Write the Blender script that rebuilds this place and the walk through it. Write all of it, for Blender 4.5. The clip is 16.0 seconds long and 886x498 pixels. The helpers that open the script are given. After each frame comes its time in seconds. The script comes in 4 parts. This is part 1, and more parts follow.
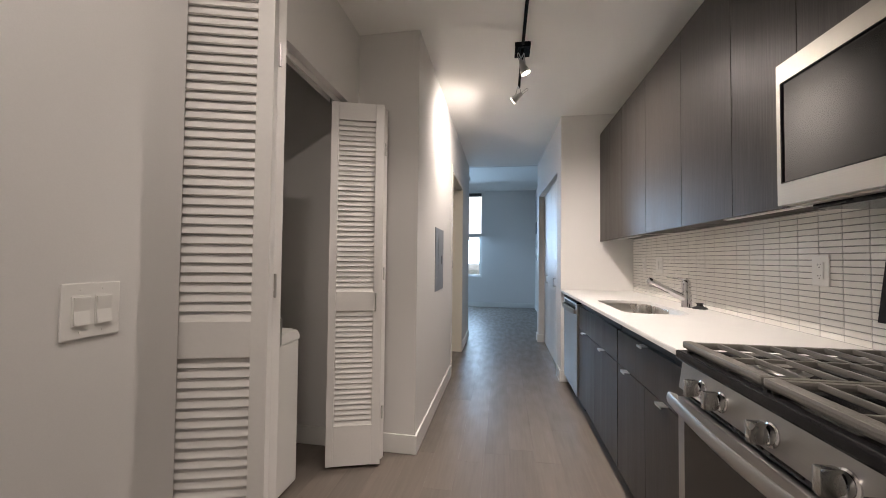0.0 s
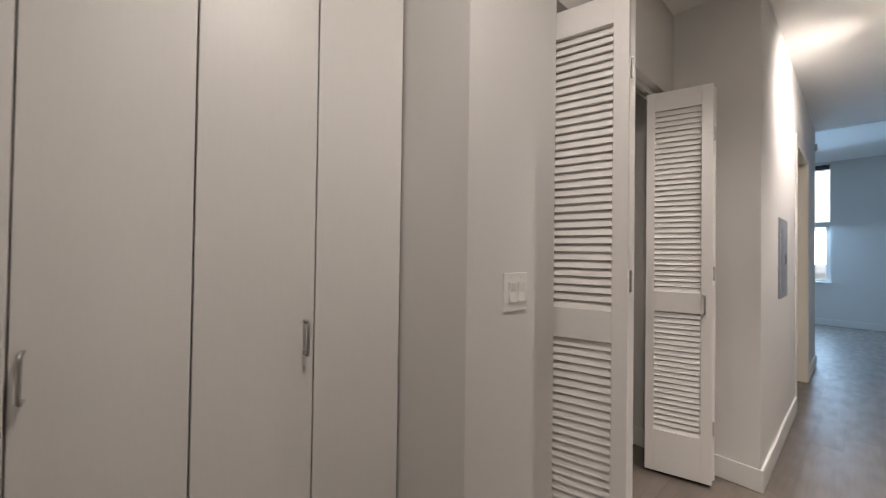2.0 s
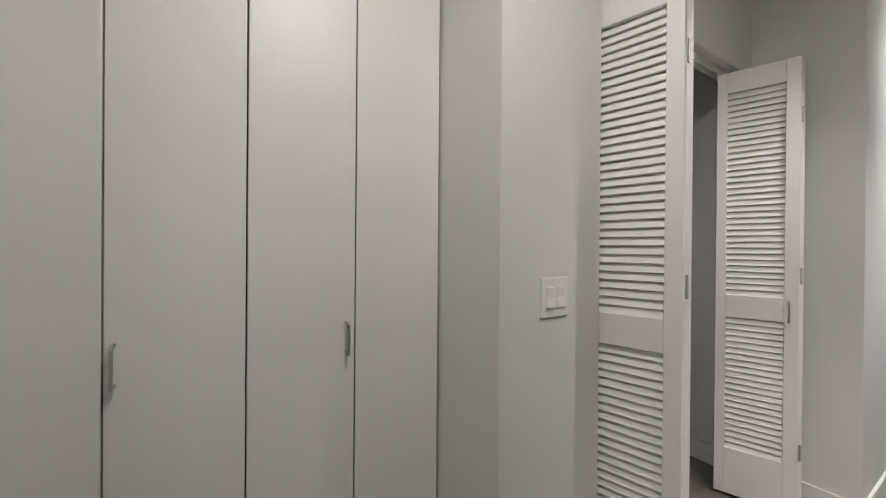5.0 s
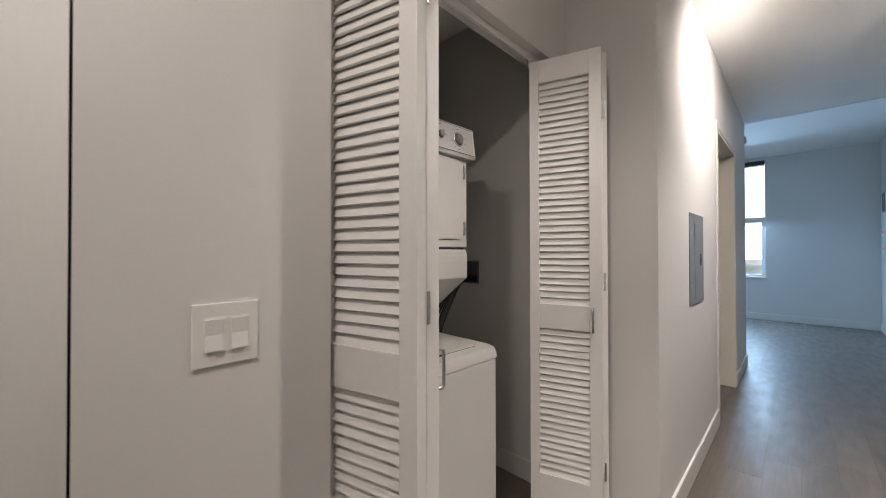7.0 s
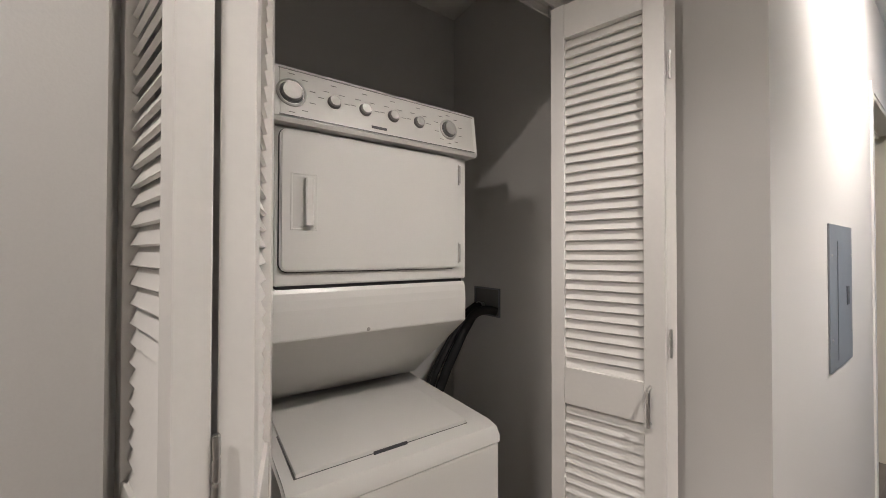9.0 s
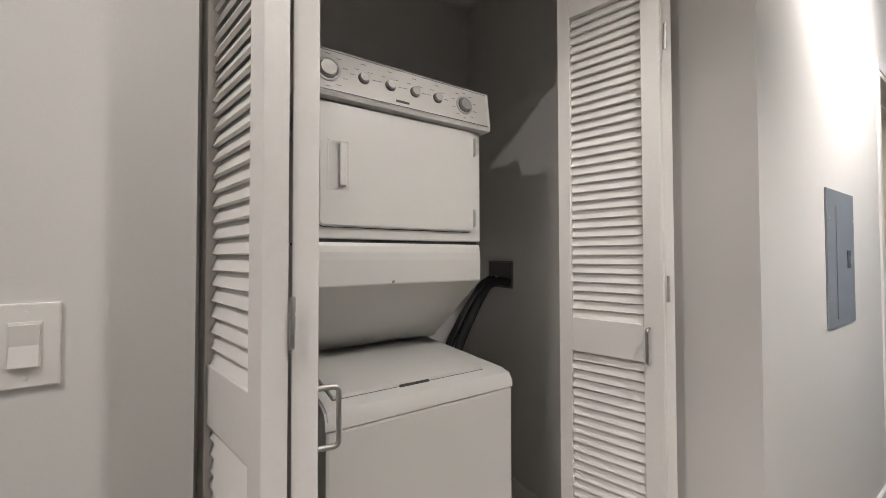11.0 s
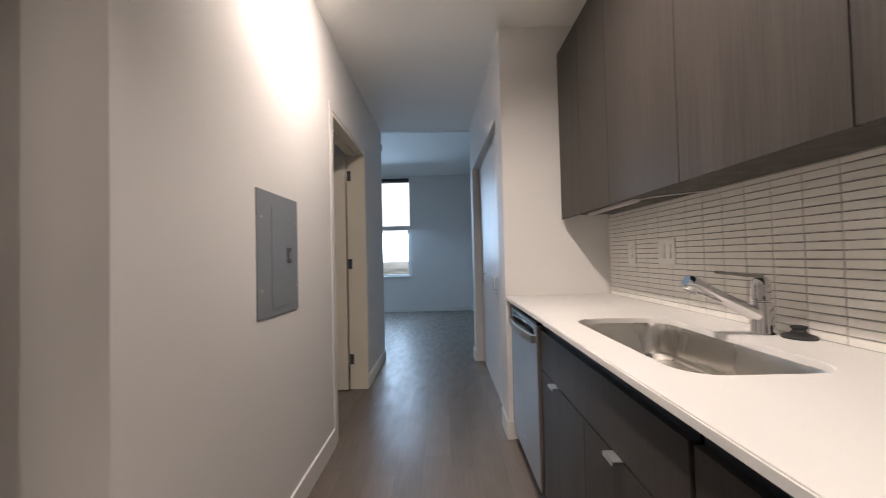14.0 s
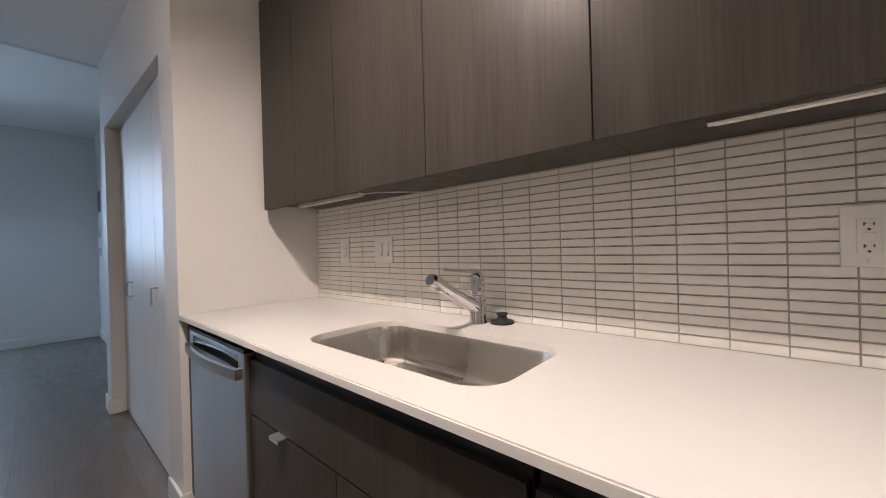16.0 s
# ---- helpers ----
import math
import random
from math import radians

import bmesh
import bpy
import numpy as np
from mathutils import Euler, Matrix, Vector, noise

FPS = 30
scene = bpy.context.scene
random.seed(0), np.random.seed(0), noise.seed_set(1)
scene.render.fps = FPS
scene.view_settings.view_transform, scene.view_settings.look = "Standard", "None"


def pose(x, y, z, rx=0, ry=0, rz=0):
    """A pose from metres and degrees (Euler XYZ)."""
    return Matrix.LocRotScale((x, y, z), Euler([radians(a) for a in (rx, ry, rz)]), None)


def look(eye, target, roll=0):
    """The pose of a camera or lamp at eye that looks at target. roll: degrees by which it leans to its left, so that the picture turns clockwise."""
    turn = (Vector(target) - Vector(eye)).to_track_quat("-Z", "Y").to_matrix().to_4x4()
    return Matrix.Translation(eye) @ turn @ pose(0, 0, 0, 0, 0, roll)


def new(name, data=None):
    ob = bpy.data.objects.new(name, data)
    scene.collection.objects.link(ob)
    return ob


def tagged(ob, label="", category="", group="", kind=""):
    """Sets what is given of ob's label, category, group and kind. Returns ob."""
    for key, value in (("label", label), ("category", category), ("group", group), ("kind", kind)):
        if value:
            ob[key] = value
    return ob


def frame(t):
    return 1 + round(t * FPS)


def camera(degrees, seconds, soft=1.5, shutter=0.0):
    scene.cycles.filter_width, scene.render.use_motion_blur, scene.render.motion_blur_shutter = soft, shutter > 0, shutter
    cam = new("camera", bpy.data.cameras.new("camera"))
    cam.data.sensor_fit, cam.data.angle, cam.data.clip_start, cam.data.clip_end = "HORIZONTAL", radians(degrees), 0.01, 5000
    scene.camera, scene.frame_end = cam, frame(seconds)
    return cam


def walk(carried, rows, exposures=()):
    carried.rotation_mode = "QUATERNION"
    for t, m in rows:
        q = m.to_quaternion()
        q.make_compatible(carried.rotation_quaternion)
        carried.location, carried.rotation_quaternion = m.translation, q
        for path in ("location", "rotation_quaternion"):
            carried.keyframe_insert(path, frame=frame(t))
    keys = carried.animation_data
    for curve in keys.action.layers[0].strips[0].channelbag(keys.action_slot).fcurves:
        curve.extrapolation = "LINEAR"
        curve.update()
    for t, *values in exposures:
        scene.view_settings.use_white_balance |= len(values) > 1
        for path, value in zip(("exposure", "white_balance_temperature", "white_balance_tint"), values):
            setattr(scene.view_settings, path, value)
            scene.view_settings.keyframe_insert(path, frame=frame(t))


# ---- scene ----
cam = camera(101.8, 16.0, soft=0.85, shutter=0.2)
PATH = [
    (0, (0.529, -2.202, 1.205), (0.202, -0.23, 1.261), 0.6),
    (0.5, (0.503, -2.23, 1.186), (0.03, -0.287, 1.236), 0.5),
    (1, (0.413, -2.285, 1.177), (-0.364, -0.442, 1.225), 0.7),
    (1.5, (0.376, -2.395, 1.18), (-0.81, -0.786, 1.238), 0.4),
    (2, (0.333, -2.465, 1.202), (-1.18, -1.157, 1.227), 0.8),
    (2.5, (0.328, -2.512, 1.195), (-1.367, -1.451, 1.23), 0.6),
    (3, (0.311, -2.541, 1.221), (-1.46, -1.611, 1.206), 0.7),
    (3.2, (0.312, -2.538, 1.223), (-1.480, -1.648, 1.208), 0.7),
    (5.3, (0.398, -2.353, 1.233), (-1.252, -1.223, 1.231), 0.3),
    (5.5, (0.409, -2.307, 1.22), (-1.169, -1.078, 1.231), 0.1),
    (6, (0.441, -2.112, 1.206), (-1.003, -0.728, 1.221), -0.3),
    (6.5, (0.446, -1.9, 1.229), (-0.97, -0.488, 1.249), -0.2),
    (7, (0.426, -1.726, 1.244), (-0.981, -0.305, 1.261), -0.1),
    (7.5, (0.346, -1.532, 1.28), (-1.065, -0.114, 1.292), 0.0),
    (8, (0.293, -1.398, 1.289), (-1.16, -0.024, 1.315), -0.1),
    (8.5, (0.287, -1.244, 1.315), (-1.284, -0.006, 1.349), -0.1),
    (9, (0.287, -1.173, 1.353), (-1.372, -0.057, 1.378), 0.1),
    (9.5, (0.297, -1.172, 1.302), (-1.384, -0.09, 1.338), 0.1),
    (9.7, (0.321, -1.176, 1.251), (-1.378, -0.12, 1.297), -0.1),
    (12, (0.428, -1.28, 1.195), (-1.275, -0.232, 1.236), -0.1),
    (12.5, (0.504, -1.228, 1.18), (-1.047, 0.033, 1.238), -0.2),
    (13, (0.573, -1.128, 1.183), (-0.564, 0.517, 1.224), -0.4),
    (13.5, (0.62, -0.932, 1.146), (0.049, 0.984, 1.198), -1.2),
    (14, (0.715, -0.769, 1.173), (0.711, 1.23, 1.217), -1.4),
    (14.5, (0.75, -0.676, 1.162), (1.282, 1.252, 1.204), -1.2),
    (15, (0.726, -0.579, 1.178), (1.766, 1.13, 1.208), -1.4),
    (15.5, (0.702, -0.498, 1.188), (2.096, 0.935, 1.197), -1.5),
    (16, (0.687, -0.378, 1.174), (2.19, 0.942, 1.169), -1.6),
]
walk(cam, [(t, look(eye, target, roll)) for t, eye, target, roll in PATH],
     [(0.0, 0.27, 6550, 14), (1.0, 0.25, 6500, 13), (2.0, 0.35, 6420, 13), (3.0, 0.5, 6300, 12), (5.3, 0.47, 5980, 8), (6.0, 0.43, 6100, 10), (7.0, 0.42, 6300, 12), (8.0, 0.52, 6350, 12), (9.0, 0.6, 6250, 11), (9.7, 0.62, 6250, 11), (11.8, 0.66, 5960, 8), (12.5, 0.64, 6000, 9), (13.0, 0.45, 6300, 12), (13.5, 0.15, 6550, 15), (14.0, -0.05, 6700, 16), (15.0, -0.1, 6750, 17), (16.0, -0.08, 6850, 19)])

# ---- world, daylight and lamps ----
world = bpy.data.worlds.new("sky")
scene.world = world
world.use_nodes = True
_sky = world.node_tree.nodes.new("ShaderNodeTexSky")
_sky.sky_type = 'NISHITA'
_sky.sun_disc = False
_sky.sun_elevation = radians(35)
_sky.sun_rotation = radians(200)
_bg = world.node_tree.nodes["Background"]
_bg.inputs[1].default_value = 0.13
world.node_tree.links.new(_sky.outputs[0], _bg.inputs[0])
sun = new("sun", bpy.data.lights.new("sun", 'SUN'))
sun.data.energy = 0.8
sun.data.angle = radians(15)
sun.matrix_world = look((0, -20, 14), (0, 0, 0))

LAMP_WARM = (1.0, 0.90, 0.81)


def spot(eye, target, watts, size=95, blend=0.6, radius=0.03):
    ob = new("track_spot", bpy.data.lights.new("track_spot", 'SPOT'))
    ob.data.energy, ob.data.spot_size, ob.data.spot_blend = watts, radians(size), blend
    ob.data.shadow_soft_size, ob.data.color = radius, LAMP_WARM
    ob.matrix_world = look(eye, target)
    return ob


def daylight(name, eye, target, w, h, watts, color):
    ob = new(name, bpy.data.lights.new(name, 'AREA'))
    ob.data.shape, ob.data.size, ob.data.size_y = 'RECTANGLE', w, h
    ob.data.energy, ob.data.color = watts, color
    ob.matrix_world = look(eye, target)
    return ob


# ---- materials ----
def node_mat(name, base, rough=0.5, metal=0.0, var=0.06, scale=(3, 3, 3), grain=(60, 60, 60), bump=0.02, coat=0.0, random_var=0.0, island=False, rvar=0.06, spec=0.5):
    m = bpy.data.materials.new(name)
    m.use_nodes = True
    nt = m.node_tree
    n, l = nt.nodes, nt.links
    b = n["Principled BSDF"]
    b.inputs["Roughness"].default_value, b.inputs["Metallic"].default_value = rough, metal
    b.inputs["Coat Weight"].default_value = coat
    b.inputs["Specular IOR Level"].default_value = spec
    geo = n.new("ShaderNodeNewGeometry")
    mp1, mp2 = n.new("ShaderNodeMapping"), n.new("ShaderNodeMapping")
    mp1.inputs[3].default_value, mp2.inputs[3].default_value = scale, grain
    src = geo.outputs["Position"]
    if random_var or island:
        # shift the pattern from piece to piece
        info = n.new("ShaderNodeObjectInfo")
        rnd = geo.outputs["Random Per Island"] if island else info.outputs["Random"]
        mul = n.new("ShaderNodeMath"); mul.operation = 'MULTIPLY'; mul.inputs[1].default_value = 37.0
        l.new(rnd, mul.inputs[0])
        add = n.new("ShaderNodeVectorMath"); add.operation = 'ADD'
        l.new(src, add.inputs[0]); l.new(mul.outputs[0], add.inputs[1])
        src = add.outputs[0]
    l.new(src, mp1.inputs[0]); l.new(src, mp2.inputs[0])
    n1, n2 = n.new("ShaderNodeTexNoise"), n.new("ShaderNodeTexNoise")
    n1.inputs["Scale"].default_value = n2.inputs["Scale"].default_value = 1.0
    n1.inputs["Detail"].default_value, n2.inputs["Detail"].default_value = 4, 6
    l.new(mp1.outputs[0], n1.inputs["Vector"]); l.new(mp2.outputs[0], n2.inputs["Vector"])
    mix = n.new("ShaderNodeMath"); mix.operation = 'ADD'
    l.new(n1.outputs[0], mix.inputs[0]); l.new(n2.outputs[0], mix.inputs[1])
    last = mix.outputs[0]
    if random_var:
        mr = n.new("ShaderNodeMath"); mr.operation = 'MULTIPLY_ADD'
        mr.inputs[1].default_value = random_var
        l.new(rnd, mr.inputs[0]); l.new(last, mr.inputs[2])
        last = mr.outputs[0]
    ramp = n.new("ShaderNodeMapRange")
    mid = 1.0 + random_var / 2
    ramp.inputs[1].default_value, ramp.inputs[2].default_value = mid - 0.4 - random_var / 2, mid + 0.4 + random_var / 2
    ramp.inputs[3].default_value, ramp.inputs[4].default_value = 1 - var, 1 + var
    l.new(last, ramp.inputs[0])
    col = n.new("ShaderNodeVectorMath"); col.operation = 'SCALE'
    col.inputs[0].default_value = base[:3]
    l.new(ramp.outputs[0], col.inputs["Scale"])
    l.new(col.outputs[0], b.inputs["Base Color"])
    rr = n.new("ShaderNodeMapRange")
    rr.inputs[1].default_value, rr.inputs[2].default_value = 0.3, 0.7
    rr.inputs[3].default_value, rr.inputs[4].default_value = max(0.02, rough - rvar), min(1, rough + rvar)
    l.new(n1.outputs[0], rr.inputs[0]); l.new(rr.outputs[0], b.inputs["Roughness"])
    if bump:
        bp = n.new("ShaderNodeBump")
        bp.inputs["Strength"].default_value, bp.inputs["Distance"].default_value = min(1.0, bump * 8), 0.002
        l.new(n2.outputs[0], bp.inputs["Height"]); l.new(bp.outputs[0], b.inputs["Normal"])
    return m


def plain(name, base, rough=0.5, metal=0.0, emit=None, power=0.0):
    m = bpy.data.materials.new(name)
    m.use_nodes = True
    b = m.node_tree.nodes["Principled BSDF"]
    b.inputs["Base Color"].default_value = (*base, 1)
    b.inputs["Roughness"].default_value, b.inputs["Metallic"].default_value = rough, metal
    if emit:
        b.inputs["Emission Color"].default_value, b.inputs["Emission Strength"].default_value = (*emit, 1), power
    return m


M_WALL = node_mat("wall_paint", (0.69, 0.675, 0.655), 0.6, var=0.025, scale=(.8, .8, .8), grain=(260, 260, 260), bump=0.012)
M_CEIL = node_mat("ceiling_paint", (0.87, 0.86, 0.83), 0.85, var=0.02, grain=(180, 180, 180), bump=0.02)
M_TRIM = node_mat("trim_paint", (0.72, 0.71, 0.68), 0.38, var=0.02, grain=(90, 90, 90), bump=0.006)
M_DOOR = node_mat("door_paint", (0.74, 0.72, 0.69), 0.4, var=0.02, scale=(1, 1, 1), grain=(120, 120, 30), bump=0.008)
M_CLOSET = node_mat("closet_door_paint", (0.76, 0.745, 0.715), 0.42, var=0.02, scale=(1, 1, .6), grain=(160, 160, 20), bump=0.006)
M_LOUVRE = node_mat("louvre_paint", (0.76, 0.74, 0.71), 0.42, var=0.025, grain=(90, 90, 90), bump=0.006)
M_CREAM = node_mat("cream_door_paint", (0.74, 0.69, 0.58), 0.42, var=0.02, grain=(100, 100, 20), bump=0.006)
M_LAMINATE = node_mat("dark_woodgrain_laminate", (0.042, 0.0365, 0.032), 0.38, spec=0.15, var=0.36, scale=(14, 14, 0.9), grain=(220, 220, 5), bump=0.02, random_var=0.0)
# black of carcasses and toe kicks, also the shade behind the closet doors
M_LAM_EDGE_SHADE = plain("carcass_black_and_gap_shade", (0.012, 0.012, 0.013), 0.5)
M_QUARTZ = node_mat("white_quartz", (0.62, 0.61, 0.588), 0.42, spec=0.3, var=0.025, scale=(9, 9, 9), grain=(420, 420, 420), bump=0.0)
M_TILE = node_mat("grey_glazed_tile", (0.76, 0.735, 0.685), 0.37, var=0.04, scale=(4, 4, 4), grain=(40, 40, 40), bump=0.006, random_var=0.35)
M_TILE_J = node_mat("grey_glazed_tile_field", (0.76, 0.735, 0.685), 0.37, var=0.04, scale=(4, 4, 4), grain=(40, 40, 40), bump=0.006, random_var=0.35, island=True)
# dark backing colour holds the shadow line beside each tile edge
M_GROUT_SHADE = node_mat("shaded_grout", (0.10, 0.094, 0.085), 0.85, var=0.08, grain=(300, 300, 300), bump=0.03)
M_GROUT_L = node_mat("light_grout", (0.45, 0.435, 0.415), 0.85, var=0.06, grain=(300, 300, 300), bump=0.03)
M_STEEL = node_mat("brushed_steel", (0.44, 0.432, 0.415), 0.36, 1.0, var=0.05, scale=(3, 3, 3), grain=(12, 6, 600), bump=0.008)
M_STEEL_H = node_mat("brushed_steel_sink", (0.62, 0.60, 0.565), 0.30, 1.0, var=0.08, scale=(3, 3, 3), grain=(6, 300, 300), bump=0.008)
M_CHROME = plain("chrome", (0.75, 0.75, 0.76), 0.06, 1.0)
M_NICKEL = node_mat("satin_nickel", (0.55, 0.54, 0.52), 0.36, 1.0, var=0.04, bump=0.0)
M_STEEL_W = node_mat("warm_brushed_steel", (0.40, 0.38, 0.34), 0.36, 1.0, var=0.05, scale=(3, 3, 3), grain=(12, 6, 600), bump=0.006)
M_KNOB = node_mat("satin_knob_steel", (0.56, 0.55, 0.52), 0.24, 1.0, var=0.03, bump=0.0)
M_DIAL = node_mat("spun_dial_metal", (0.42, 0.41, 0.39), 0.5, 0.9, var=0.05, bump=0.0)
M_ALU = node_mat("brushed_aluminium", (0.78, 0.78, 0.77), 0.32, 0.95, var=0.04, bump=0.0)
M_BLACK = node_mat("black_enamel", (0.010, 0.010, 0.011), 0.13, spec=0.2, var=0.1, bump=0.0)
M_IRON = node_mat("cast_iron", (0.115, 0.108, 0.096), 0.40, 0.0, var=0.2, grain=(300, 300, 300), bump=0.03)
M_RUBBER = node_mat("black_rubber", (0.015, 0.015, 0.016), 0.55, var=0.2, bump=0.01)
M_APPL = node_mat("white_appliance_enamel", (0.74, 0.73, 0.70), 0.30, var=0.012, scale=(2, 2, 2), grain=(200, 200, 200), bump=0.003, rvar=0.01)
M_CONSOLE = node_mat("grey_console", (0.66, 0.645, 0.61), 0.4, var=0.02, bump=0.004)
M_PANEL = node_mat("grey_painted_steel", (0.20, 0.215, 0.235), 0.42, 0.0, var=0.04, grain=(200, 200, 200), bump=0.01)
M_PLASTIC = node_mat("white_plastic", (0.78, 0.765, 0.73), 0.37, var=0.01, bump=0.0)
M_FLOOR = node_mat("grey_oak_plank", (0.15, 0.126, 0.107), 0.36, spec=0.5, var=0.26, scale=(7, 0.9, 7), grain=(90, 4, 90), bump=0.0, random_var=0.5)
M_FLOOR_J = node_mat("grey_oak_plank_field", (0.15, 0.126, 0.107), 0.36, spec=0.5, var=0.26, scale=(7, 0.9, 7), grain=(90, 4, 90), bump=0.0, random_var=0.5, island=True)


def worn_gloss(m):
    """Worn, patchy gloss for the planks."""
    nt = m.node_tree
    n, l = nt.nodes, nt.links
    bs = n["Principled BSDF"]
    geo, mp, tex = n.new("ShaderNodeNewGeometry"), n.new("ShaderNodeMapping"), n.new("ShaderNodeTexNoise")
    mp.inputs[3].default_value = (16, 5, 1)
    tex.noise_dimensions = '2D'
    tex.inputs["Scale"].default_value, tex.inputs["Detail"].default_value, tex.inputs["Roughness"].default_value = 1.0, 1, 0.4
    l.new(geo.outputs["Position"], mp.inputs[0]); l.new(mp.outputs[0], tex.inputs["Vector"])
    mr = n.new("ShaderNodeMapRange")
    mr.inputs[1].default_value, mr.inputs[2].default_value = 0.22, 0.78
    mr.inputs[3].default_value, mr.inputs[4].default_value = 0.30, 0.46
    l.new(tex.outputs[0], mr.inputs[0]); l.new(mr.outputs[0], bs.inputs["Roughness"])
    # embossed grain that breaks up the sheen
    mp2, emb = n.new("ShaderNodeMapping"), n.new("ShaderNodeTexNoise")
    mp2.inputs[3].default_value = (75, 13, 1)
    emb.noise_dimensions = '2D'
    emb.inputs["Scale"].default_value, emb.inputs["Detail"].default_value, emb.inputs["Roughness"].default_value = 1.0, 2, 0.5
    l.new(geo.outputs["Position"], mp2.inputs[0]); l.new(mp2.outputs[0], emb.inputs["Vector"])
    bp = n.new("ShaderNodeBump")
    bp.inputs["Strength"].default_value, bp.inputs["Distance"].default_value = 0.5, 0.0011
    l.new(emb.outputs[0], bp.inputs["Height"]); l.new(bp.outputs[0], bs.inputs["Normal"])


worn_gloss(M_FLOOR)
worn_gloss(M_FLOOR_J)
M_SUB = plain("floor_joint", (0.09, 0.076, 0.065), 0.8)
M_GLASS = bpy.data.materials.new("window_glass")
M_GLASS.use_nodes = True
_b = M_GLASS.node_tree.nodes["Principled BSDF"]
_b.inputs["Transmission Weight"].default_value, _b.inputs["Roughness"].default_value = 1.0, 0.0
_b.inputs["IOR"].default_value = 1.45
M_DARKGLASS = plain("smoked_glass", (0.014, 0.014, 0.013), 0.05)
M_DARKGLASS.node_tree.nodes["Principled BSDF"].inputs["IOR"].default_value = 1.5
M_INK = plain("dark_print", (0.06, 0.06, 0.065), 0.5)
M_RECESS = plain("grey_box_plastic", (0.13, 0.128, 0.125), 0.55)
M_PRINT = plain("grey_print", (0.20, 0.195, 0.185), 0.5)
M_SKIRT = plain("grey_dial_skirt", (0.16, 0.158, 0.155), 0.35)
M_DOME = plain("dome_glass", (0.9, 0.9, 0.88), 0.3, 0.0, (1.0, 0.89, 0.77), 6.0)
M_BULB = plain("lamp_lens", (1, 1, 1), 0.3, 0.0, (1.0, 0.86, 0.68), 40.0)

# ---- mesh helpers ----
ORIGIN = {}


def box(bm, x0, x1, y0, y1, z0, z1, bevel=0.0):
    r = bmesh.ops.create_cube(bm, size=1.0)
    for v in r["verts"]:
        v.co = ((x0 + x1) / 2 + v.co.x * (x1 - x0), (y0 + y1) / 2 + v.co.y * (y1 - y0), (z0 + z1) / 2 + v.co.z * (z1 - z0))
    if bevel:
        edges = list({e for v in r["verts"] for e in v.link_edges})
        bmesh.ops.bevel(bm, geom=edges, offset=bevel, segments=2, affect='EDGES', profile=0.6)
    return bm


def cyl(bm, p0, p1, r0, r1=None, seg=20, caps=True):
    p0, p1 = Vector(p0), Vector(p1)
    d = p1 - p0
    m = Matrix.Translation((p0 + p1) / 2) @ d.to_track_quat('Z', 'Y').to_matrix().to_4x4()
    bmesh.ops.create_cone(bm, cap_ends=caps, segments=seg, radius1=r0, radius2=r0 if r1 is None else r1, depth=d.length, matrix=m)
    return bm


def lathe(bm, base, axis, profile, seg=24):
    """Turn a profile of (distance along the axis, radius) round the axis."""
    q = Vector(axis).normalized().to_track_quat('Z', 'Y').to_matrix()
    rings = []
    for h, r in profile:
        rings.append([bm.verts.new(Vector(base) + q @ Vector((r * math.cos(2 * math.pi * k / seg), r * math.sin(2 * math.pi * k / seg), h))) for k in range(seg)])
    for a, b in zip(rings, rings[1:]):
        for k in range(seg):
            bm.faces.new((a[k], a[(k + 1) % seg], b[(k + 1) % seg], b[k]))
    bm.faces.new(list(reversed(rings[0])))
    bm.faces.new(rings[-1])
    return bm


def tube(bm, pts, r, seg=10):
    """A round bar along a line of points."""
    pts = [Vector(p) for p in pts]
    rings = []
    for i, p in enumerate(pts):
        d = (pts[min(i + 1, len(pts) - 1)] - pts[max(i - 1, 0)]).normalized()
        q = d.to_track_quat('Z', 'Y').to_matrix()
        rings.append([bm.verts.new(p + q @ Vector((r * math.cos(2 * math.pi * k / seg), r * math.sin(2 * math.pi * k / seg), 0))) for k in range(seg)])
    for a, b in zip(rings, rings[1:]):
        best = min(range(seg), key=lambda s: sum((a[k].co - b[(k + s) % seg].co).length for k in range(0, seg, 3)))
        for k in range(seg):
            bm.faces.new((a[k], a[(k + 1) % seg], b[(k + 1 + best) % seg], b[(k + best) % seg]))
    bm.faces.new(list(reversed(rings[0])))
    bm.faces.new(rings[-1])
    return bm


def bend(pts, r, n=5):
    """The line of points with its corners rounded by r."""
    pts = [Vector(p) for p in pts]
    out = [pts[0]]
    for a, b, c in zip(pts, pts[1:], pts[2:]):
        u, v = (a - b).normalized(), (c - b).normalized()
        for k in range(n + 1):
            s = k / n
            out.append((b + u * r) * (1 - s) ** 2 + b * 2 * s * (1 - s) + (b + v * r) * s ** 2)
    return out + [pts[-1]]


def prism(bm, poly, axis, lo, hi):
    """Push a closed outline along an axis: poly gives the two other axes in order."""
    def at(p, v):
        return {'x': (v, p[0], p[1]), 'y': (p[0], v, p[1]), 'z': (p[0], p[1], v)}[axis]
    a = [bm.verts.new(at(p, lo)) for p in poly]
    b = [bm.verts.new(at(p, hi)) for p in poly]
    bm.faces.new(a)
    bm.faces.new(list(reversed(b)))
    for k in range(len(a)):
        bm.faces.new((a[k], b[k], b[(k + 1) % len(a)], a[(k + 1) % len(a)]))
    bmesh.ops.recalc_face_normals(bm, faces=bm.faces[:])
    return bm


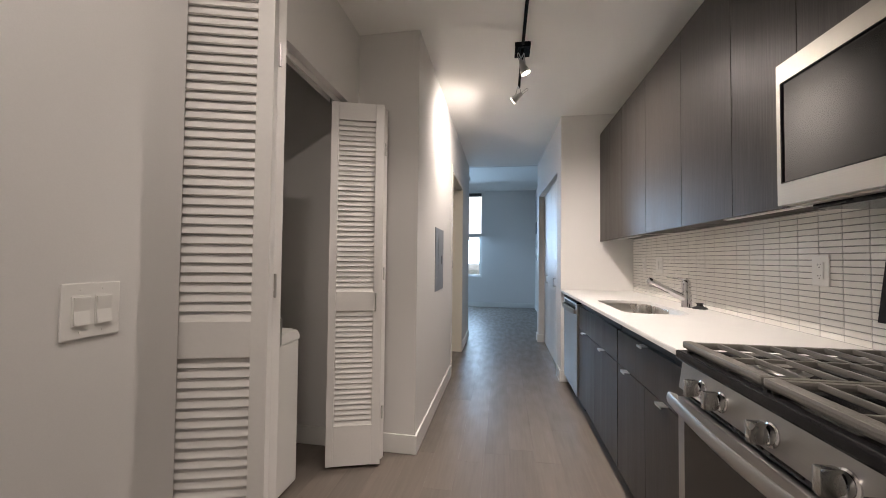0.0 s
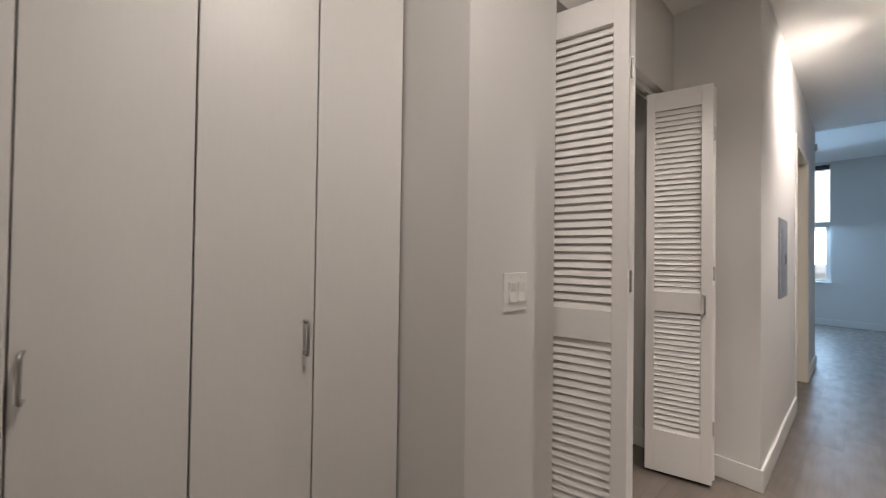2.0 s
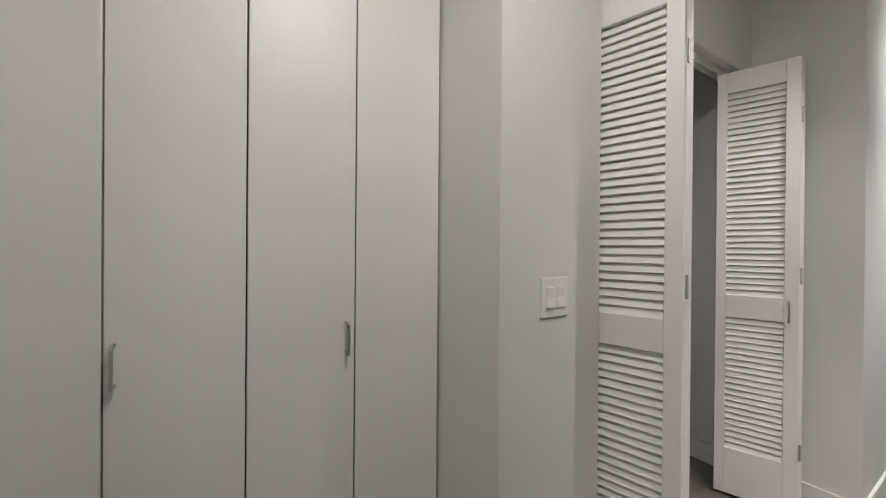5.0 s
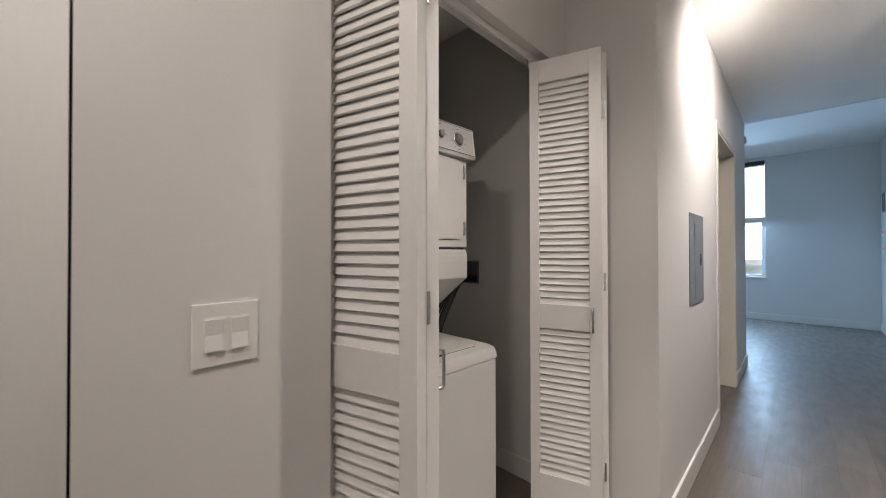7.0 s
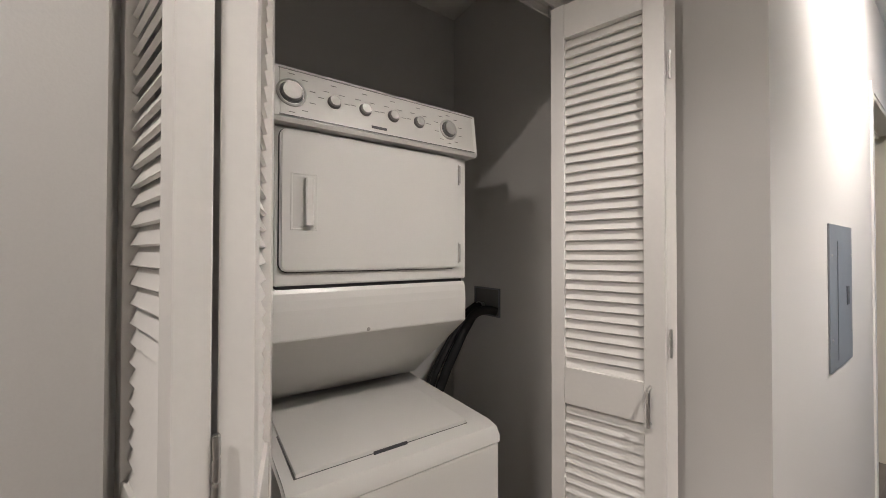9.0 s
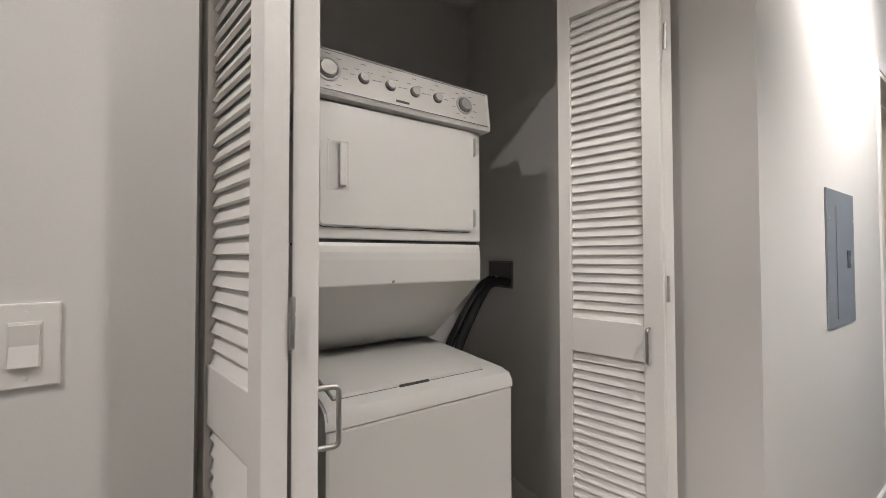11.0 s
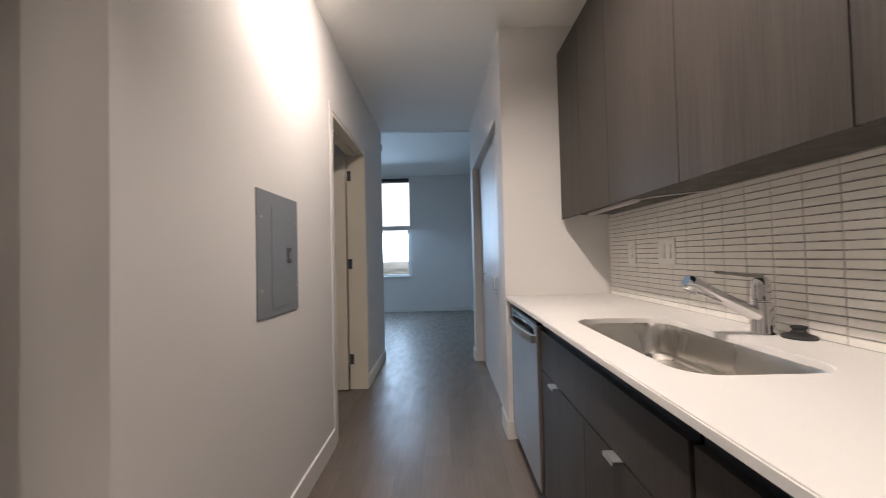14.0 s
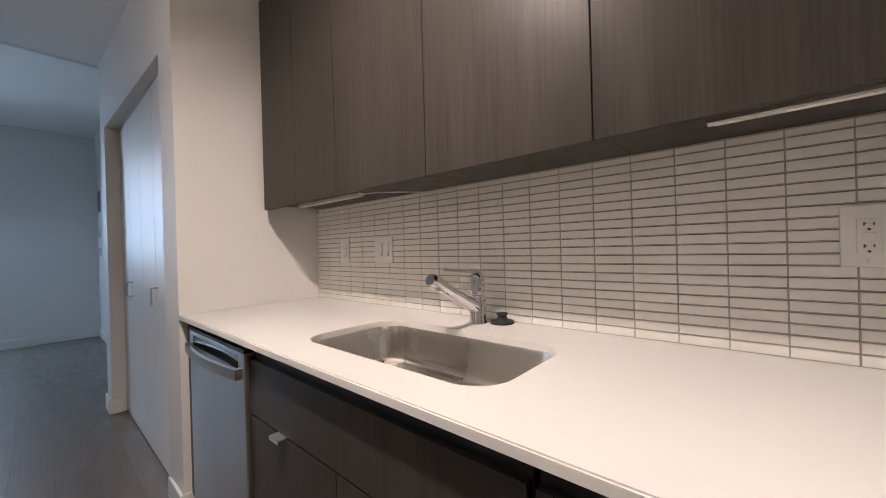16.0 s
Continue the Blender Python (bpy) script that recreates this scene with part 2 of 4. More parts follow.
def rrect(x0, x1, y0, y1, r, n=7):
    out = []
    for cx, cy, a0 in ((x1 - r, y1 - r, 0), (x0 + r, y1 - r, 90), (x0 + r, y0 + r, 180), (x1 - r, y0 + r, 270)):
        for k in range(n + 1):
            a = radians(a0 + 90 * k / n)
            out.append((cx + r * math.cos(a), cy + r * math.sin(a)))
    return out


def mesh_of(name, bm, mat, smooth=False):
    me = bpy.data.meshes.new(name)
    bm.to_mesh(me)
    bm.free()
    me.materials.append(mat)
    if smooth:
        me.polygons.foreach_set("use_smooth", [True] * len(me.polygons))
        me.set_sharp_from_angle(angle=radians(38))
    return me


def thing(name, label, category, at=(0, 0, 0), group="", kind="", m=None):
    ob = new(name)
    ob.empty_display_size = 0.1
    if m is not None:
        ob.matrix_basis = m
        ORIGIN[ob] = Vector((0, 0, 0))
    else:
        ob.location = at
        ORIGIN[ob] = Vector(at)
    return tagged(ob, label, category, group, kind)


def part(name, bm, mat, parent, label="", smooth=False):
    o = ORIGIN[parent]
    if o.length:
        bmesh.ops.translate(bm, verts=bm.verts[:], vec=-o)
    ob = new(name, mesh_of(name, bm, mat, smooth))
    ob.parent = parent
    ORIGIN[ob] = o
    if label:
        tagged(ob, label)
    return ob


def solid(name, bm, mat, label, category, kind="", group="", smooth=False):
    """A thing or a piece of the setting that is one mesh."""
    ob = new(name, mesh_of(name, bm, mat, smooth))
    ORIGIN[ob] = Vector((0, 0, 0))
    return tagged(ob, label, category, group, kind)


def boxes(*dims, bevel=0.0):
    bm = bmesh.new()
    for d in dims:
        box(bm, *d, bevel=bevel)
    return bm


# ---- the setting ----
H = 2.667          # kitchen and hall ceiling
HR = 2.965         # ceiling of the far room
XL, XR = -0.405, 1.108   # laundry front wall, hall's right wall at the kitchen
XE = 1.052         # hall's right wall where the hall ends
XT = 1.795         # kitchen wall behind the tiles
XG = 1.335         # wall stub of the far room
YE = 3.47          # end of the hall
YF = 7.085         # window wall of the far room
YS = -4.6          # closing wall behind
XD = -0.735        # face of the coat closet doors
OT = 2.146         # tops of the hall openings
OL = 2.156         # top of the laundry opening


def wall(name, label, *dims, mat=None):
    return solid(name, boxes(*dims), mat or M_WALL, label, "wall", "structure")


wall("wall_hall_left", "light grey painted hall wall with a door opening",
     (-0.15, 0, 0.0, 1.56, 0, H), (-0.15, 0, 1.56, 2.525, OT, H), (-0.15, 0, 2.525, YE, 0, H))
wall("wall_laundry_north", "grey painted side wall of the laundry closet", (-1.35, -0.15, 0.0, 0.12, 0, H))
wall("wall_laundry_front", "light grey painted wall above and beside the laundry closet",
     (XL - 0.11, XL, -1.285, 0, OL, H), (-1.35, XL, -1.735, -1.285, 0, H))
wall("wall_laundry_back", "grey painted back wall of the laundry closet", (-1.45, -1.35, -1.735, 0.12, 0, H))
wall("wall_closet_header", "light grey painted wall above the coat closet", (XD - 0.1, XD, -2.935, -1.735, 2.44, H))
wall("wall_closet_back", "plain back wall of the coat closet", (-1.45, -1.37, -2.935, -1.735, 0, H))
wall("wall_west_south", "light grey painted wall beside the coat closet", (-1.45, XL, YS, -2.935, 0, H))
wall("wall_kitchen", "light grey painted wall behind the kitchen counter", (XT, XT + 0.12, YS, 1.56, 0, H))
wall("wall_south", "plain painted wall closing the kitchen", (-1.45, XT + 0.12, YS - 0.12, YS, 0, H))
def right_x(y):
    return XR + (XE - XR) * (y - 1.56) / (YE - 1.56)


def hall_right():
    bm = bmesh.new()
    for y0, y1, z0, z1, back in ((1.56, 1.775, 0, H, XT + 0.12), (1.775, 3.29, OT, H, XR + 0.11), (3.29, YE, 0, H, XT + 0.12)):
        prism(bm, [(right_x(y0), y0), (back, y0), (back, y1), (right_x(y1), y1)], 'z', z0, z1)
    solid("wall_hall_right", bm, M_WALL, "light grey painted hall wall with a closet opening", "wall", "structure")


hall_right()
wall("wall_hall_closet", "plain inner walls of the hall closet", (XT, XT + 0.12, 1.775, 3.29, 0, H))
wall("wall_room_stub", "light grey painted wall stub beside the window wall", (XG, 2.40, 6.10, YF, 0, HR))
wall("wall_room_right", "plain painted wall of the far room", (2.40, 2.52, YE, YF, 0, HR))
wall("wall_room_end", "light grey painted window wall of the far room",
     (-0.005, 2.52, YF, YF + 0.2, 0, HR), (-1.45, -0.005, YF, YF + 0.2, 0, 0.755), (-1.45, -0.005, YF, YF + 0.2, 2.915, HR), (-3.4, -1.45, YF, YF + 0.2, 0, HR))
wall("wall_room_left", "plain painted wall of the far room", (-3.52, -3.4, YE - 0.12, YF + 0.2, 0, HR))
wall("wall_room_south", "light grey painted wall where the hall opens", (-3.4, -0.15, YE - 0.12, YE, 0, HR),
     (-0.15, 2.52, YE - 0.003, YE + 0.05, H, HR), (1.9, 2.52, YE - 0.05, YE - 0.003, 0, HR))
wall("wall_side_room", "plain painted walls of the room behind the hall door",
     (-1.75, -1.65, 0.12, YE - 0.12, 0, H))
solid("ceiling_kitchen", boxes((-1.45, XT + 0.12, YS, YE, H, H + 0.1)), M_CEIL, "white painted kitchen and hall ceiling", "ceiling", "structure")
solid("ceiling_room", boxes((-3.52, 2.52, YE + 0.05, YF + 0.2, HR, HR + 0.1)), M_CEIL, "white painted ceiling of the far room", "ceiling", "structure")


def skirting(name, *runs):
    bm = bmesh.new()
    for x0, x1, y0, y1 in runs:
        box(bm, x0, x1, y0, y1, 0.0, 0.115, bevel=0.004)
    solid(name, bm, M_TRIM, "white painted baseboard along the wall", "baseboard", "structure")


skirting("baseboard_hall_left", (0, 0.013, 0.0, 1.512), (0, 0.013, 2.572, YE), (-0.33, 0.013, -0.013, 0.0))
skirting("baseboard_hall_right", (XR - 0.016, XR - 0.002, 1.547, 1.775), (XR - 0.002, XR + 0.03, 1.547, 1.56), (right_x(3.3) - 0.014, right_x(3.3) + 0.075, 3.277, 3.29), (XE - 0.014, XE + 0.002, 3.29, YE + 0.013))
skirting("baseboard_room", (-3.4, XG, YF - 0.013, YF), (XG - 0.013, XG, 6.087, YF - 0.013), (XG, 2.4, 6.087, 6.10))
skirting("baseboard_laundry", (-1.35, XL - 0.1, -0.013, 0.0))
skirting("baseboard_switch_wall", (XL, XL + 0.013, -1.735, -1.29), (XD, XL + 0.013, -1.748, -1.735))
# spotlights of the ceiling track: place along the track and the point that each one is turned to
HEADS = [(0.76, (0.0, 1.0, 2.12)), (0.29, (1.3, 0.45, 0.95)), (-0.46, (-0.65, -0.72, 0.8)), (-1.25, (0.78, -0.75, 0.0))]
for (_y, _aim), _w, _s in zip(HEADS, (82, 160, 48, 115), (130, 142, 74, 78)):
    _d = (Vector(_aim) - Vector((0.655, _y, 2.52))).normalized()
    spot(Vector((0.655, _y, 2.545)) + _d * 0.072, _aim, _w, _s, 1.0)
# flush lamps of the hall and of the entry behind it
DOMES = [(0.28, -2.08), (0.28, -3.75)]
for _p, _w in zip(DOMES, (10.5, 3.2)):
    dome = new("dome_light", bpy.data.lights.new("dome_light", 'AREA'))
    dome.data.shape, dome.data.size, dome.data.energy, dome.data.color = 'DISK', 0.09, _w, LAMP_WARM
    dome.location = (*_p, 2.565)
daylight("window_daylight", (-0.7, YF - 0.03, 1.85), (-0.7, 5.0, 0.0), 1.3, 2.05, 80, (0.42, 0.69, 1.0))

# ---- far room: window, wall plates ----
def window():
    y0, y1 = YF + 0.06, YF + 0.12
    w = thing("window_1", "white double-hung window with daylight behind", "window", (-0.7, YF + 0.1, 0.755), kind="structure")
    xs0, xs1, zs0, zs1, zm = -1.45, -0.005, 0.755, 2.915, 1.83
    for nm, d in (("frame_stile", (xs1 - 0.014, xs1, y0, y1, zs0, zs1)), ("sash_stile", (xs1 - 0.065, xs1 - 0.014, y0 + 0.004, y1 - 0.004, zs0 + 0.06, zm - 0.045)), ("frame_stile", (xs0, xs0 + 0.05, y0, y1, zs0, zs1)),
                  ("frame_mullion", (-0.75, -0.70, y0, y1, zs0 + 0.06, zs1 - 0.05)),
                  ("frame_head", (xs0 + 0.05, xs1 - 0.014, y0, y1, zs1 - 0.05, zs1)), ("frame_foot", (xs0 + 0.05, xs1 - 0.014, y0, y1, zs0, zs0 + 0.06)),
                  ("meeting_rail", (xs0 + 0.05, xs1 - 0.014, y0 + 0.003, y1 - 0.003, zm - 0.045, zm + 0.045))):
        part(nm, boxes(d, bevel=0.004), M_TRIM, w)
    for lo, hi in ((zs0 + 0.06, zm - 0.045), (zm + 0.045, zs1 - 0.05)):
        for a, b in ((xs0 + 0.05, -0.75), (-0.70, xs1 - (0.014 if lo > zm else 0.065))):
            g = part("pane", boxes((a, b, y0 + 0.03, y0 + 0.034, lo, hi)), M_GLASS, w)
            g.visible_shadow = False
    part("window_sill", boxes((xs0, xs1 + 0.0, YF - 0.02, y0, zs0 - 0.004, zs0 + 0.022), bevel=0.004), M_TRIM, w)
    b = thing("roller_blind", "dark rolled-up blind at the window head", "blind", (-0.7, YF + 0.02, 2.86))
    bm = bmesh.new()
    cyl(bm, (-1.43, YF + 0.025, 2.870), (-0.02, YF + 0.025, 2.870), 0.034, seg=20)
    part("roll", bm, M_INK, b, smooth=True)
    part("hem_bar", boxes((-1.43, -0.02, YF + 0.016, YF + 0.03, 2.818, 2.833), bevel=0.003), M_NICKEL, b)
    part("headbox", boxes((-1.43, -0.02, YF + 0.0, YF + 0.055, 2.907, 2.9145)), M_INK, b)


window()
M_VIEW = bpy.data.materials.new("hazy_distance")
M_VIEW.use_nodes = True


def distance_view():
    nt = M_VIEW.node_tree
    n, l = nt.nodes, nt.links
    n.remove(n["Principled BSDF"])
    e = n.new("ShaderNodeEmission")
    geo, sep = n.new("ShaderNodeNewGeometry"), n.new("ShaderNodeSeparateXYZ")
    l.new(geo.outputs["Position"], sep.inputs[0])
    mp, tex = n.new("ShaderNodeMapping"), n.new("ShaderNodeTexNoise")
    mp.inputs[3].default_value = (0.25, 1, 1.1)
    tex.inputs["Scale"].default_value, tex.inputs["Detail"].default_value = 1.0, 8
    l.new(geo.outputs["Position"], mp.inputs[0]); l.new(mp.outputs[0], tex.inputs["Vector"])
    land = n.new("ShaderNodeValToRGB")
    land.color_ramp.elements[0].position, land.color_ramp.elements[1].position = 0.35, 0.65
    land.color_ramp.elements[0].color, land.color_ramp.elements[1].color = (0.14, 0.17, 0.15, 1), (0.42, 0.45, 0.46, 1)
    l.new(tex.outputs[0], land.inputs[0])
    up = n.new("ShaderNodeMapRange")
    up.inputs[1].default_value, up.inputs[2].default_value = -1.0, 3.5
    l.new(sep.outputs[2], up.inputs[0])
    cloud, mp2 = n.new("ShaderNodeTexNoise"), n.new("ShaderNodeMapping")
    mp2.inputs[3].default_value = (0.06, 1, 0.12)
    cloud.inputs["Scale"].default_value, cloud.inputs["Detail"].default_value = 1.0, 5
    l.new(geo.outputs["Position"], mp2.inputs[0]); l.new(mp2.outputs[0], cloud.inputs["Vector"])
    sky = n.new("ShaderNodeValToRGB")
    sky.color_ramp.elements[0].position, sky.color_ramp.elements[1].position = 0.3, 0.7
    sky.color_ramp.elements[0].color, sky.color_ramp.elements[1].color = (0.86, 0.93, 1.0, 1), (1.25, 1.3, 1.35, 1)
    l.new(cloud.outputs[0], sky.inputs[0])
    mix = n.new("ShaderNodeMix"); mix.data_type = 'RGBA'
    l.new(up.outputs[0], mix.inputs[0]); l.new(land.outputs[0], mix.inputs[6]); l.new(sky.outputs[0], mix.inputs[7])
    l.new(mix.outputs[2], e.inputs[0])
    e.inputs[1].default_value = 1.6
    l.new(e.outputs[0], n["Material Output"].inputs[0])


distance_view()
solid("backdrop", boxes((-60, 45, 70, 70.1, -25, 60)), M_VIEW, "hazy overcast sky above a distant low skyline", "backdrop", "structure")


def wall_grille(y0, y1, z0, z1):
    g = thing("wall_grille", "small white metal air grille on the wall", "air grille", (XG, (y0 + y1) / 2, z0))
    part("frame", boxes((XG - 0.012, XG, y0, y0 + 0.02, z0, z1), (XG - 0.012, XG, y1 - 0.02, y1, z0, z1), (XG - 0.012, XG, y0 + 0.02, y1 - 0.02, z0, z0 + 0.02), (XG - 0.012, XG, y0 + 0.02, y1 - 0.02, z1 - 0.02, z1)), M_PANEL, g)
    n = 9
    for k in range(n):
        z = z0 + 0.02 + (k + 0.5) * (z1 - z0 - 0.04) / n
        part("slat", boxes((XG - 0.009, XG - 0.0005, y0 + 0.02, y1 - 0.02, z - 0.006, z + 0.006)), M_PANEL, g)


wall_grille(6.66, 6.86, 1.84, 2.12)


def wall_box(name, label, cat, x, y0, y1, z0, z1, depth=0.02):
    t = thing(name, label, cat, (x, (y0 + y1) / 2, z0))
    part("housing", boxes((x - depth, x, y0, y1, z0, z1), bevel=0.004), M_PLASTIC, t)
    part("display", boxes((x - depth - 0.001, x - depth + 0.001, y0 + 0.03, y1 - 0.03, (z0 + z1) / 2, z1 - 0.02)), M_INK, t)


wall_box("thermostat", "white plastic thermostat on the far room wall", "thermostat", XG, 6.68, 6.80, 1.47, 1.57)
wall_box("wall_control", "white plastic wall control below the thermostat", "control", XG, 6.69, 6.79, 1.21, 1.32)


# ---- hall: door, closet, electrical panel ----
def hall_door():
    f = thing("door_1", "cream painted door frame in the hall wall", "door frame", (-0.075, 2.04, 0), kind="structure")
    for nm, d in (("jamb", (-0.156, 0.006, 1.56, 1.585, 0, OT)), ("jamb", (-0.156, 0.006, 2.50, 2.525, 0, OT)), ("head", (-0.156, 0.006, 1.585, 2.50, OT - 0.025, OT))):
        part(nm, boxes(d, bevel=0.002), M_CREAM, f)
    for nm, d in (("stop", (-0.10, -0.065, 1.585, 1.598, 0, OT - 0.025)), ("stop", (-0.10, -0.065, 1.598, 2.487, OT - 0.038, OT - 0.025))):
        part(nm, boxes(d), M_CREAM, f)
    for nm, d in (("casing", (0.0, 0.009, 1.512, 1.558, 0.0, OT + 0.05)), ("casing", (0.0, 0.009, 2.527, 2.572, 0.0, OT + 0.05)), ("casing_head", (0.0, 0.009, 1.558, 2.527, OT + 0.002, OT + 0.05))):
        part(nm, boxes(d, bevel=0.002), M_WALL, f, "painted flat casing")
    d = thing("hall_door", "cream painted flush door standing open", "door", (-0.16, 2.49, 0))
    part("leaf", boxes((-1.03, -0.165, 2.455, 2.495, 0.012, OT - 0.03), bevel=0.002), M_CREAM, d)
    for z in (0.27, 1.13, 1.93):
        h = part("hinge", boxes((-0.163, -0.118, 2.4945, 2.4995, z - 0.045, z + 0.045)), M_INK, d, "satin nickel hinge")
        bm = bmesh.new()
        cyl(bm, (-0.158, 2.490, z - 0.047), (-0.158, 2.490, z + 0.047), 0.007, seg=10)
        part("knuckle", bm, M_NICKEL, h, smooth=True)
    k = part("lever_handle", lathe(bmesh.new(), (-0.96, 2.455, 0.98), (0, -1, 0), ((0, 0.026), (0.006, 0.026), (0.008, 0.011), (0.045, 0.011)), 18), M_NICKEL, d, smooth=True)
    bm = bmesh.new()
    tube(bm, [(-0.96, 2.412, 0.98), (-0.92, 2.41, 0.98), (-0.85, 2.414, 0.98)], 0.008)
    part("lever", bm, M_NICKEL, k, smooth=True)


hall_door()


def d_handle(parent, p, out, up=(0, 0, 1), length=0.096, reach=0.032, r=0.0045):
    """A bent wire handle: two feet at p and p + length up, standing out along out."""
    p, out, up = Vector(p), Vector(out).normalized(), Vector(up)
    pts = bend([p, p + out * reach, p + out * reach + up * length, p + up * length], 0.01)
    bm = bmesh.new()
    tube(bm, pts, r)
    return part("handle", bm, M_NICKEL, parent, "satin nickel wire handle", smooth=True)


def flush_closet(name, label, edges, x, z1, side, handles, mat, thick=0.032, gap=0.002, wide=()):
    """A row of flush folding leaves in pairs; side: +1 when the face looks along +x."""
    for i in range(0, len(edges) - 1, 2):
        lo, hi = edges[i], edges[i + 2]
        t = thing(name, label, "closet door", (x - side * thick / 2, (lo + hi) / 2, 0.012), group=name + "s")
        for a, b in ((edges[i], edges[i + 1]), (edges[i + 1], edges[i + 2])):
            ga = 0.005 if a in wide else gap
            gb = 0.005 if b in wide else gap
            leaf = part("leaf", boxes((min(x, x - side * thick), max(x, x - side * thick), a + ga, b - gb, 0.012, z1), bevel=0.0025), mat, t)
            for hy in handles:
                if a < hy < b:
                    d_handle(leaf, (x, hy, 0.903), (side, 0, 0))


XH = 1.138         # faces of the hall closet doors
flush_closet("coat_closet_door", "tall white flush folding closet door with nickel handle", [-2.932, -2.643, -2.35, -2.047, -1.739], XD, 2.43, 1, (-2.622, -2.076), M_CLOSET, wide=(-2.932, -1.739))
flush_closet("hall_closet_door", "white flush folding hall closet door with nickel handle", [1.785, 2.16, 2.532, 2.905, 3.28], XH, OT - 0.02, -1, (2.115, 2.87), M_DOOR)
solid("trim_hall_closet_head", boxes((XH, XH + 0.07, 1.776, 3.289, OT - 0.016, OT - 0.001)), M_NICKEL, "metal sliding track under the closet head", "track", "structure")
# added dark sheet puts shade into the gaps between the closet leaves
solid("trim_coat_closet_gap_shade", boxes((XD - 0.07, XD - 0.040, -2.934, -1.736, 0.0, 2.44)), M_LAM_EDGE_SHADE, "dark sheet that shades the gaps between the closet doors", "liner", "structure")


def breaker_panel():
    y0, y1, z0, z1 = 0.598, 0.977, 0.946, 1.458
    p = thing("electrical_panel", "grey painted steel electrical panel flush on the hall wall", "electrical panel", (0, (y0 + y1) / 2, z0))
    part("cover", boxes((0.0, 0.006, y0, y1, z0, z1), bevel=0.002), M_PANEL, p)
    d = part("door", boxes((0.006, 0.0082, 0.712, 0.902, 0.975, 1.40), bevel=0.0015), M_PANEL, p)
    part("latch", boxes((0.0082, 0.0102, 0.852, 0.897, 1.162, 1.232), bevel=0.001), M_INK, d, "black latch plate")
    part("latch_lever", boxes((0.0102, 0.0147, 0.868, 0.884, 1.18, 1.214), bevel=0.002), M_PANEL, d)
    for y in (y0 + 0.03, y1 - 0.02):
        for z in (z0 + 0.11, z1 - 0.11):
            part("screw", lathe(bmesh.new(), (0.006, y, z), (1, 0, 0), ((0, 0.005), (0.002, 0.0045), (0.003, 0.002)), 10), M_NICKEL, p, smooth=True)


breaker_panel()


def hall_sensor():
    t = thing("wall_sensor", "small white plastic sensor high on the hall wall", "sensor", (0.0, 3.40, 2.42))
    part("housing", boxes((0.0, 0.022, 3.375, 3.43, 2.42, 2.50), bevel=0.006), M_PLASTIC, t, smooth=True)
    part("lens", lathe(bmesh.new(), (0.0215, 3.4025, 2.455), (1, 0, 0), ((0, 0.012), (0.004, 0.010), (0.006, 0.005)), 16), M_PLASTIC, t, smooth=True)


hall_sensor()


# ---- wall plates ----
def rocker_plate(label, x, side, yc, z0, z1, gangs, width, mat=None):
    t = thing("light_switch", label, "switch", (x, yc, z0))
    d = side * 0.006
    part("plate", boxes((min(x, x + d), max(x, x + d), yc - width / 2, yc + width / 2, z0, z1), bevel=0.0025), M_PLASTIC, t)
    zc = (z0 + z1) / 2
    for k in range(gangs):
        y = yc + (k - (gangs - 1) / 2) * 0.046
        fr = part("rocker_frame", boxes((min(x + d, x + d * 1.2), max(x + d, x + d * 1.2), y - 0.018, y + 0.018, zc - 0.035, zc + 0.035), bevel=0.0004), M_PLASTIC, t)
        bm = bmesh.new()
        xa = x + d * 1.2
        prism(bm, [(xa, zc - 0.031), (xa + side * 0.006, zc - 0.0305), (xa + side * 0.0015, zc + 0.0), (xa + side * 0.004, zc + 0.031), (xa, zc + 0.031)], 'y', y - 0.0155, y + 0.0155)
        part("rocker", bm, M_PLASTIC, fr)
        for z in (zc - 0.048, zc + 0.048):
            part("screw", lathe(bmesh.new(), (x + d, y, z), (side, 0, 0), ((0, 0.0032), (0.001, 0.003)), 10), M_PLASTIC, t)
    return t


rocker_plate("white plastic double rocker switch on the wall", XL, 1, -1.515, 1.018, 1.143, 2, 0.12)


def outlet_plate(label, x, yc, z0, z1, gfci, width=0.078):
    t = thing("wall_outlet", label, "outlet", (x, yc, z0))
    part("plate", boxes((x - 0.006, x, yc - width / 2, yc + width / 2, z0, z1), bevel=0.0025), M_PLASTIC, t)
    zc = (z0 + z1) / 2
    face = part("receptacle", boxes((x - 0.009, x - 0.006, yc - 0.0165, yc + 0.0165, zc - 0.034, zc + 0.034), bevel=0.001), M_PLASTIC, t)
    for s in (-1, 1):
        z = zc + s * 0.022
        for y, h in ((yc + 0.0065, 0.0075), (yc - 0.0065, 0.006)):
            part("slot", boxes((x - 0.0096, x - 0.0088, y - 0.0011, y + 0.0011, z + 0.002 - h / 2, z + 0.002 + h / 2)), M_INK, face)
        part("slot", boxes((x - 0.0096, x - 0.0088, yc + 0.003, yc + 0.0065, z + 0.001, z + 0.003)), M_INK, face)
        part("ground_hole", lathe(bmesh.new(), (x - 0.0088, yc, z - 0.009), (-1, 0, 0), ((0, 0.0026), (0.0008, 0.0026)), 10), M_INK, face)
    if gfci:
        part("test_button", boxes((x - 0.0105, x - 0.009, yc - 0.009, yc + 0.009, zc - 0.0065, zc + 0.0065), bevel=0.0006), M_PLASTIC, face)
    for z in (z0 + 0.012, z1 - 0.012):
        part("screw", lathe(bmesh.new(), (x - 0.006, yc, z), (-1, 0, 0), ((0, 0.0032), (0.001, 0.003)), 10), M_PLASTIC, t)


